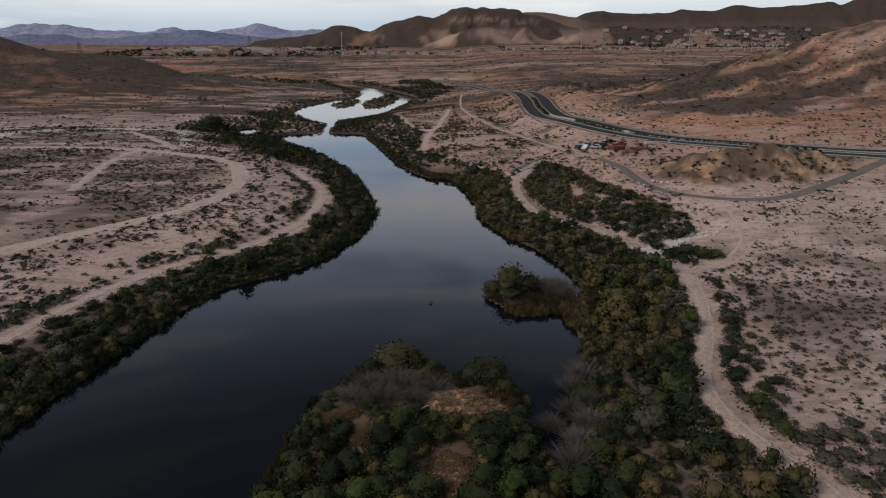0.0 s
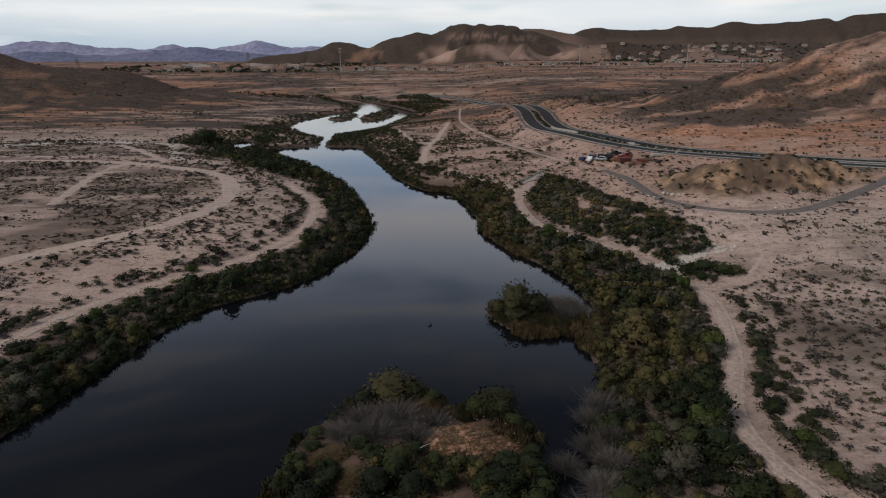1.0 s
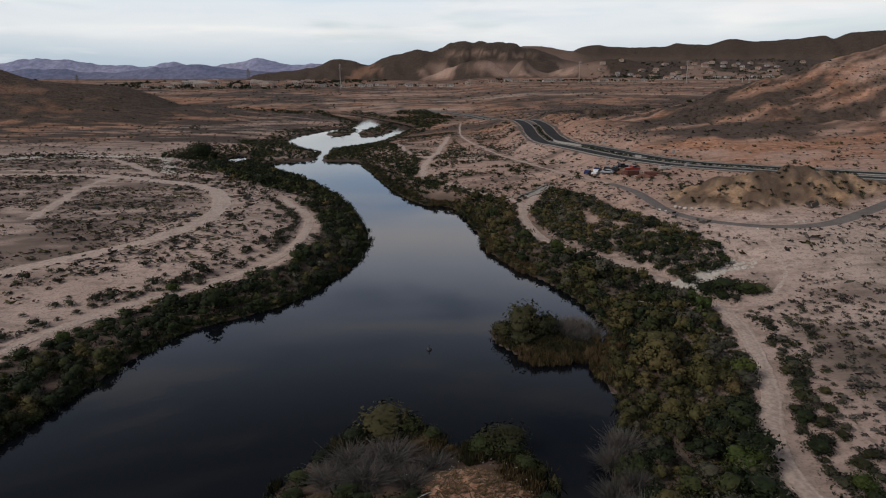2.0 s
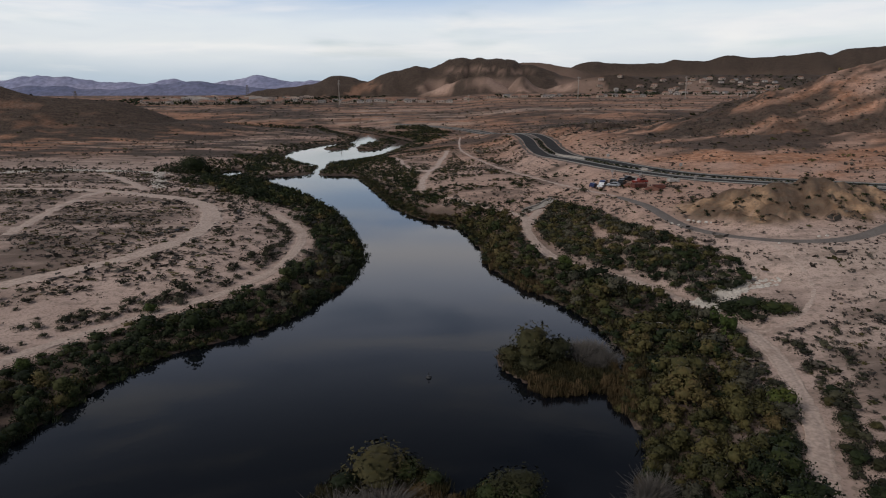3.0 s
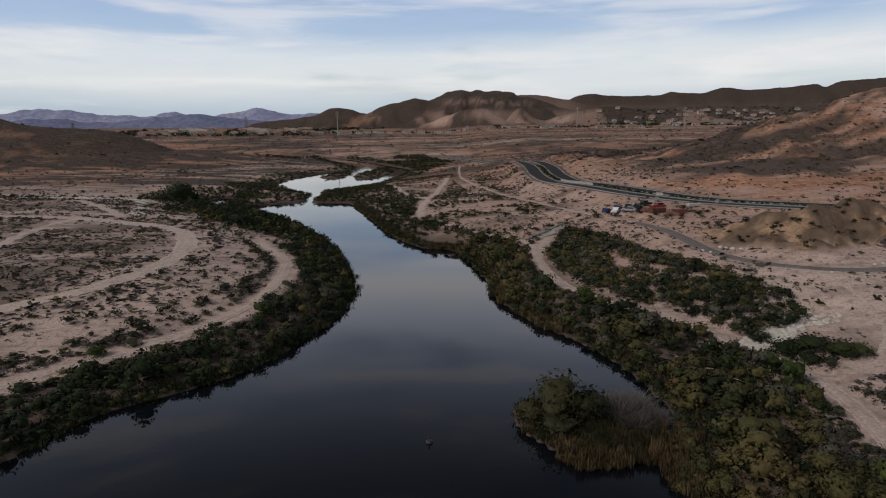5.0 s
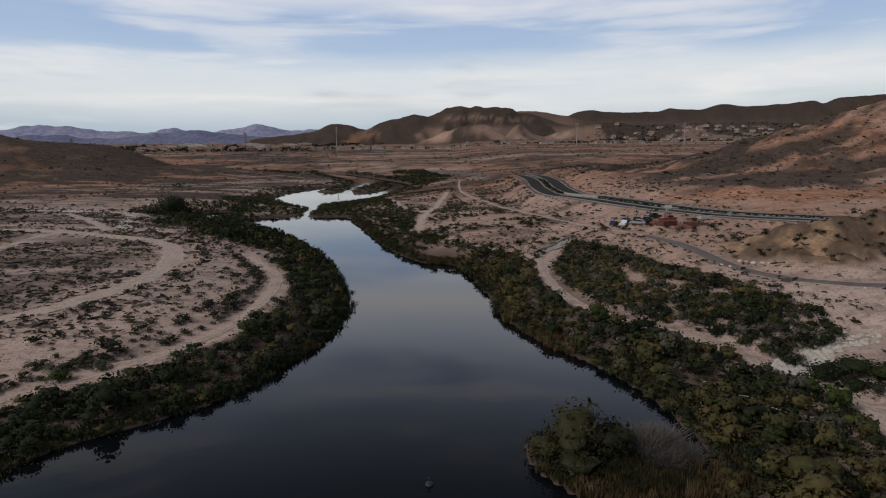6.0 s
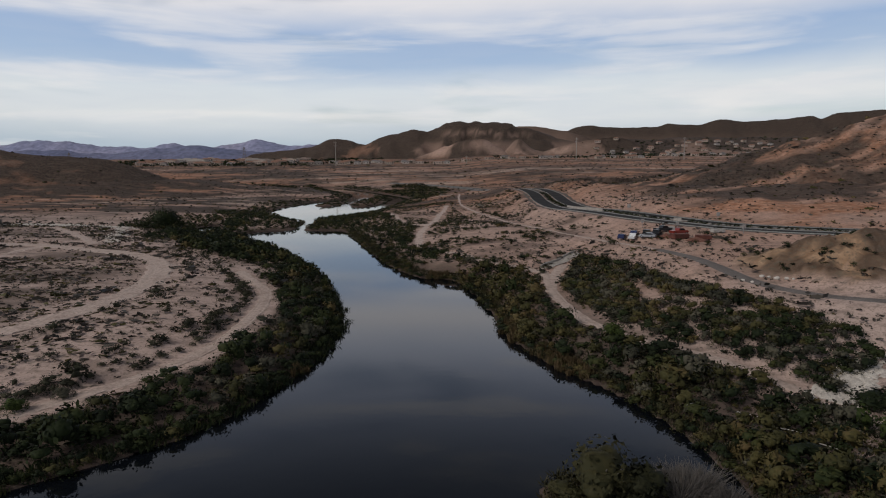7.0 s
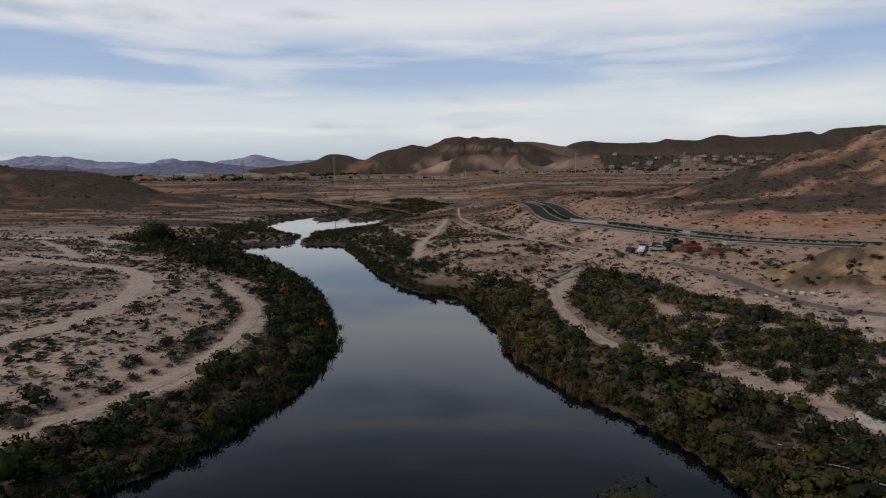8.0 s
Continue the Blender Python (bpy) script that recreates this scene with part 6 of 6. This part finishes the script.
def container(x, y, turn, size, mat, name, label, category):
    """A ribbed steel box with doors at one end."""
    L, W, H = size
    z = float(ground_z(x, y))
    ob = thing(name, label, category, at=pose(x, y, z, 0, 0, turn))
    bm = bmesh.new()
    box_into(bm, -L / 2, L / 2, -W / 2, W / 2, 0.15, H)
    for k in range(int(L / 0.6)):
        cx = -L / 2 + 0.3 + k * 0.6
        for sy in (-1, 1):
            box_into(bm, cx - 0.12, cx + 0.12, sy * W / 2 - 0.05, sy * W / 2 + 0.05, 0.25, H - 0.12)
    part("shell", mesh_of("shell", bm, mat), ob)
    for sy in (-1, 1):
        bm = bmesh.new()
        box_into(bm, L / 2 - 0.02, L / 2 + 0.07, min(sy * 0.05, sy * (W / 2 - 0.08)), max(sy * 0.05, sy * (W / 2 - 0.08)), 0.25, H - 0.15)
        part("door", mesh_of("door", bm, mat), ob)
    bm = bmesh.new()
    for cx in (-L / 2 + 0.6, L / 2 - 0.6):
        box_into(bm, cx - 0.15, cx + 0.15, -W / 2 + 0.1, W / 2 - 0.1, -0.1, 0.16)
    part("skid", mesh_of("skid", bm, M_TYRE), ob)
    return ob


M_RUST = material("rust_red_steel", [(0.095, 0.035, 0.026), (0.15, 0.055, 0.04)], 0.8, 0.75, 0.2)
M_STEEL = material("galvanised_steel", [(0.33, 0.33, 0.34), (0.45, 0.45, 0.46)], 1.5, 0.45, 0.05, metal=0.8)
container(65.0, 221.5, 18, (4.6, 2.2, 1.4), M_RUST, "steel_bin", "rust red ribbed steel bin on the gravel lot", "container")
container(71.0, 220.5, -12, (3.8, 2.1, 1.2), M_RUST, "steel_bin", "rust red ribbed steel bin on the gravel lot", "container")
container(79.5, 231.0, 10, (3.6, 2.0, 1.1), M_WHITE, "storage_box", "pale low storage box beside the highway", "container")
container(66.5, 233.6, 10, (3.0, 1.9, 1.2), M_WHITE, "storage_box", "pale low storage box on the gravel lot", "container")
M_REDSOIL = material("red_spoil", [(0.15, 0.066, 0.048), (0.22, 0.105, 0.075)], 0.7, 0.95, 0.6, dist=0.2)


def spoil_heap(x, y, r, h):
    a, d = np.meshgrid(np.linspace(0, 2 * np.pi, 33), np.linspace(0, 1, 9))
    X, Y = x + np.cos(a) * d * r, y + np.sin(a) * d * r * 0.7
    Z = ground_z(X, Y) - 0.1 + h * (1 - d) * (1 + 0.5 * fbm(X, Y, 2.0, 3, 401))
    ob = new("spoil_heap", sheet("spoil_heap", X, Y, Z, M_REDSOIL))
    tagged(ob, "low heap of red spoil on the gravel lot", "soil heap", "spoil heaps")


for hx, hy, hr, hh in ((62.5, 224.5, 3.0, 1.2), (68.5, 218.0, 3.4, 1.3), (73.5, 224.5, 2.6, 1.0)):
    spoil_heap(hx, hy, hr, hh)
for bx, by, bw, bh in ((63.5, 217.5, 2.4, 1.4), (66.5, 214.5, 2.2, 1.3), (70.0, 214.5, 2.4, 1.2), (76.0, 218.0, 2.6, 1.2), (78.5, 222.5, 2.2, 1.2), (60.0, 222.0, 1.8, 1.0), (50.5, 237.5, 2.6, 1.2), (49, 241, 2.2, 1.1), (75.5, 228.5, 2.4, 1.3), (81, 224, 2.2, 1.2), (84, 219.5, 2.4, 1.3)):
    bush(bx, by, bw, bh, M_GREEN, "dark low bush at the edge of the gravel lot", "gravel lot bushes", MID)


def barrier(i0, i1, side, label):
    """A stretch of cast concrete barrier along the highway."""
    d = np.gradient(NEAR_HIGHWAY, axis=0)
    d /= np.linalg.norm(d, axis=1)[:, None]
    nrm = np.stack([-d[:, 1], d[:, 0]], -1)
    prof = [(-0.32, 0.0), (-0.26, 0.12), (-0.12, 0.35), (-0.09, 0.95), (0.09, 0.95), (0.12, 0.35), (0.26, 0.12), (0.32, 0.0)]
    bm = bmesh.new()
    rings = []
    for k in range(i0, i1):
        p = NEAR_HIGHWAY[k] + nrm[k] * side
        z = float(ground_z(p[0], p[1])) + 0.1
        rings.append([bm.verts.new((p[0] + nrm[k][0] * o, p[1] + nrm[k][1] * o, z + h)) for o, h in prof])
    for lo, hi in zip(rings, rings[1:]):
        for i in range(len(prof) - 1):
            bm.faces.new((lo[i], lo[i + 1], hi[i + 1], hi[i]))
    bm.faces.new(rings[0])
    bm.faces.new(rings[-1][::-1])
    bmesh.ops.recalc_face_normals(bm, faces=bm.faces)
    ob = new("concrete_barrier", mesh_of("concrete_barrier", bm, M_CONCRETE))
    tagged(ob, label, "barrier", "highway barriers")


def along(y):
    """Index on the highway at the northing y, on its northbound half."""
    return int(np.argmin(np.abs(NEAR_HIGHWAY[:, 1] - y) + 1e3 * (NEAR_HIGHWAY[:, 0] > 220)))


barrier(along(304), along(345), 0.0, "pale concrete barrier in the highway median")
barrier(along(256), along(262), 0.0, "pale concrete barrier in the highway median")
# planting in the median
mi = np.concatenate([np.arange(along(212), along(256)), np.arange(along(262), along(302)), np.arange(along(346), along(430))])
mx = np.repeat(NEAR_HIGHWAY[mi], 3, 0) + RNG.normal(0, 0.7, (3 * len(mi), 2))
tagged(new("median_shrubs", quads_mesh("median_shrubs", planted(FAR, mx[:, 0], mx[:, 1], RNG.uniform(1.2, 2.4, len(mx)), RNG.uniform(0.8, 1.5, len(mx))), M_GREEN)), "dark low shrubs in the highway median", "shrubs", kind="stuff")


def road_sign(x, y, turn, w, h, label):
    z = float(ground_z(x, y))
    ob = thing("road_sign", label, "sign", "highway signs", pose(x, y, z, 0, 0, turn))
    bm = bmesh.new()
    box_into(bm, -0.05, 0.05, -0.05, 0.05, -0.2, 2.4)
    part("post", mesh_of("post", bm, M_STEEL), ob)
    bm = bmesh.new()
    box_into(bm, -w / 2, w / 2, -0.09, -0.05, 1.4, 1.4 + h)
    part("panel", mesh_of("panel", bm, M_WHITE), ob, "blank pale sign panel")


for sx, sy, st, sw, sh in ((76.5, 303, 10, 1.5, 1.3), (94, 263, 20, 1.5, 1.3), (63, 246, 20, 1.2, 1.1), (86, 229, 20, 1.2, 1.1), (69.5, 235, 20, 1.2, 1.0)):
    road_sign(sx, sy, st, sw, sh, "pale roadside sign on a steel post")


def boulder(x, y, r, label="pale boulder at the edge of the paved lane"):
    bm = bmesh.new()
    bmesh.ops.create_icosphere(bm, subdivisions=2, radius=r)
    for v in bm.verts:
        v.co *= 1 + 0.28 * noise.noise(v.co * (1.6 / r) + Vector((x, y, 0)))
        v.co.z *= 0.72
    ob = new("boulder", mesh_of("boulder", bm, M_RIPRAP))
    ob.matrix_basis = pose(x, y, float(ground_z(x, y)) + r * 0.35)
    tagged(ob, label, "boulder", "lane boulders")


for bx, by, br in ((57.2, 170.2, 0.7), (58.4, 169.0, 0.6), (64.2, 171.2, 0.9), (65.6, 170.4, 0.7), (62.5, 173.5, 0.8), (63.4, 172.6, 0.6), (66.5, 169.6, 0.5), (84, 154.5, 0.7), (86, 155, 0.6), (72.6, 149.6, 0.5)):
    boulder(bx, by, br * 0.6)


def concrete_apron():
    """Sloping concrete slab with a kerb, half hidden by the thicket."""
    ob = thing("concrete_apron", "pale weathered concrete slab on the bank slope", "slab")
    a, b = Vector((27.0, 209.5)), Vector((38.0, 221.0))
    d = (b - a).normalized()
    n = Vector((-d.y, d.x))
    for name, o0, o1, t0, t1 in (("slab", -1.4, 1.4, -0.3, 0.25), ("kerb", 1.25, 1.6, -0.2, 0.75)):
        bm = bmesh.new()
        rows = []
        for k in range(7):
            p = a.lerp(b, k / 6)
            row = []
            for o, t in ((o0, t0), (o1, t0), (o1, t1), (o0, t1)):
                q = p + n * o
                row.append(bm.verts.new((q.x, q.y, float(ground_z(p.x, p.y)) + t)))
            rows.append(row)
        for lo, hi in zip(rows, rows[1:]):
            for i in range(4):
                bm.faces.new((lo[i], lo[(i + 1) % 4], hi[(i + 1) % 4], hi[i]))
        bm.faces.new(rows[0][::-1])
        bm.faces.new(rows[-1])
        bmesh.ops.recalc_face_normals(bm, faces=bm.faces)
        part(name, mesh_of(name, bm, M_CONCRETE), ob)


concrete_apron()
for lx, ly, ll, lt in ((35.5, 123, 3.4, -50), (37.5, 118.5, 2.6, -40), (39.5, 114.5, 2.4, -60), (30.5, 127.0, 2.2, 20)):
    driftwood(lx, ly, ll, lt, "pale fallen log among bank shrubs")

# ---- power line ----
def monopole(x, y, height, arms, label):
    z = float(ground_z(x, y))
    ob = thing("power_pole", label, "power pole", "power line", pose(x, y, z, 0, 0, 0))
    bm = bmesh.new()
    rings = []
    for h in (-2, height * 0.3, height * 0.65, height):
        r = 0.95 - 0.5 * max(h, 0) / height
        rings.append([bm.verts.new((r * math.cos(i * math.pi / 6), r * math.sin(i * math.pi / 6), h)) for i in range(12)])
    for lo, hi in zip(rings, rings[1:]):
        for i in range(12):
            bm.faces.new((lo[i], lo[(i + 1) % 12], hi[(i + 1) % 12], hi[i]))
    bm.faces.new(rings[-1])
    part("pole", mesh_of("pole", bm, M_CONCRETE), ob)
    for k in range(arms):
        h = height - 2 - 6 * k
        bm = bmesh.new()
        box_into(bm, -3, 3, -0.2, 0.2, h - 0.2, h + 0.2, 0.05)
        arm = part("crossarm", mesh_of("crossarm", bm, M_CONCRETE), ob)
        for sx in (-2.7, 2.7):
            bm = bmesh.new()
            box_into(bm, sx - 0.2, sx + 0.2, -0.2, 0.2, h - 2.3, h - 0.25, 0.03)
            part("insulator", mesh_of("insulator", bm, M_STEEL), arm)


monopole(-205, 1400, 51, 2, "tall pale tubular power pole on the plain")
monopole(70, 1400, 17, 1, "short pale power pole on the plain")
monopole(302, 1400, 47, 2, "tall pale tubular power pole on the plain")
monopole(531, 1400, 47, 2, "tall pale tubular power pole on the plain")
for px_ in (600, 615, 630, 650, 668):
    monopole(px_ + 60, 1420, 15, 1, "short pale power pole on the plain")


def lattice_tower(x, y, height, label):
    z = float(ground_z(x, y))
    ob = thing("lattice_tower", label, "power tower", "lattice towers", pose(x, y, z))

    def strut(name, a, b, r):
        a, b = Vector(a), Vector(b)
        q = (b - a).to_track_quat("Z", "Y")
        bm = bmesh.new()
        rings = [[bm.verts.new(p + q @ Vector((r * math.cos(i * 1.571), r * math.sin(i * 1.571), 0))) for i in range(4)] for p in (a, b)]
        for i in range(4):
            bm.faces.new((rings[0][i], rings[0][(i + 1) % 4], rings[1][(i + 1) % 4], rings[1][i]))
        part(name, mesh_of(name, bm, M_WOOD), ob)

    base, top = height * 0.14, height * 0.03
    for sx, sy in ((-1, -1), (1, -1), (1, 1), (-1, 1)):
        strut("leg", (sx * base, sy * base, -1), (sx * top, sy * top, height), 0.3)
    for k in range(5):
        z0, z1 = height * k / 5, height * (k + 1) / 5
        w0, w1 = base + (top - base) * k / 5, base + (top - base) * (k + 1) / 5
        for sy in (-1, 1):
            strut("brace", (-w0, sy * w0, z0), (w1, sy * w1, z1), 0.18)
            strut("brace", (w0, sy * w0, z0), (-w1, sy * w1, z1), 0.18)
    for h in (0.72, 0.86):
        strut("crossarm", (-height * 0.2, 0, height * h), (height * 0.2, 0, height * h), 0.3)


lattice_tower(-760, 1400, 30, "dark lattice power tower on the plain")
lattice_tower(-510, 1790, 36, "dark lattice power tower on the plain")

# ---- town on the plain ----
STUCCO = [material("stucco_tan", [(0.33, 0.26, 0.205), (0.41, 0.325, 0.26)], 0.1, 0.9, 0.1), material("stucco_white", [(0.44, 0.38, 0.335), (0.52, 0.455, 0.405)], 0.1, 0.9, 0.1), material("stucco_pink", [(0.39, 0.30, 0.25), (0.46, 0.36, 0.30)], 0.1, 0.9, 0.1)]
ROOFS = [material("clay_tiles", [(0.22, 0.12, 0.085), (0.30, 0.17, 0.12)], 0.3, 0.9, 0.2), material("grey_shingles", [(0.16, 0.145, 0.135), (0.22, 0.20, 0.19)], 0.3, 0.9, 0.2)]


def house_proto(w, d, h, wall, roof, flat, label):
    ob = thing("house", label, "house", "town houses")
    bm = bmesh.new()
    box_into(bm, -w / 2, w / 2, -d / 2, d / 2, -2, h)
    part("wall", mesh_of("wall", bm, wall), ob)
    bm = bmesh.new()
    e = 0.6
    if flat:
        box_into(bm, -w / 2 - 0.15, w / 2 + 0.15, -d / 2 - 0.15, d / 2 + 0.15, h, h + 0.9)
        box_into(bm, -w / 6, w / 6, -d / 6, d / 6, h + 0.9, h + 2.4)
    else:
        v = [bm.verts.new(p) for p in ((-w / 2 - e, -d / 2 - e, h), (w / 2 + e, -d / 2 - e, h), (w / 2 + e, d / 2 + e, h), (-w / 2 - e, d / 2 + e, h), (-w / 2 + d * 0.35, 0, h + d * 0.26), (w / 2 - d * 0.35, 0, h + d * 0.26))]
        for f in ((0, 1, 5, 4), (1, 2, 5), (2, 3, 4, 5), (3, 0, 4), (3, 2, 1, 0)):
            bm.faces.new([v[i] for i in f])
    part("roof", mesh_of("roof", bm, wall if flat else roof), ob)
    for k in range(max(2, int(w / 5))):
        wx = -w / 2 + (k + 0.5) * w / max(2, int(w / 5))
        bm = bmesh.new()
        box_into(bm, wx - 0.9, wx + 0.9, -d / 2 - 0.06, -d / 2 + 0.05, h * 0.35, h * 0.72)
        part("window", mesh_of("window", bm, M_GLASS), ob)
    return ob


PROTOS = [house_proto(15, 11, 5.5, STUCCO[0], ROOFS[0], False, "tan stucco house with a clay tile roof in the far town"), house_proto(18, 12, 6.0, STUCCO[2], ROOFS[0], False, "pinkish stucco house with a clay tile roof in the far town"), house_proto(14, 10, 4.5, STUCCO[1], ROOFS[1], False, "white stucco house with a grey roof in the far town"), house_proto(44, 18, 10, STUCCO[1], ROOFS[1], True, "long pale flat-roofed building in the far town"), house_proto(34, 20, 8, STUCCO[2], ROOFS[1], True, "pinkish flat-roofed building in the far town")]
used = set()


def settle(k, x, y, turn):
    z = float(ground_z(x, y))
    m = pose(x, y, z, 0, 0, turn)
    if k in used:
        copy_thing(PROTOS[k], m)
    else:
        used.add(k)
        PROTOS[k].matrix_basis = m


for k in range(84):
    settle(int(RNG.choice([0, 0, 1, 1, 2, 2, 4] if k > 5 else [3, 4])), RNG.uniform(-700, -330), RNG.uniform(1430, 1760), RNG.uniform(-20, 20))
for k in range(50):
    settle(int(RNG.choice([0, 0, 1, 2, 2])), RNG.uniform(-330, 480), RNG.normal(1520, 28), RNG.uniform(-15, 15))
for k in range(74):
    settle(int(RNG.choice([0, 1, 1, 2, 2])), RNG.uniform(520, 1180), RNG.uniform(1640, 2200), RNG.uniform(-30, 30))


def town_trees():
    x = np.concatenate([RNG.uniform(-780, -260, 760), RNG.uniform(-330, 500, 170), RNG.uniform(480, 1200, 620), RNG.uniform(-420, -150, 120)])
    y = np.concatenate([RNG.uniform(1390, 1800, 760), RNG.normal(1545, 30, 170), RNG.uniform(1600, 2240, 620), RNG.uniform(1700, 2000, 120)])
    w = RNG.uniform(7, 13, len(x))
    tagged(new("town_trees", quads_mesh("town_trees", planted(TINY, x, y, w, w * RNG.uniform(0.5, 0.8, len(x))), M_GREEN)), "dark trees between the houses of the far town", "trees", kind="stuff")


town_trees()
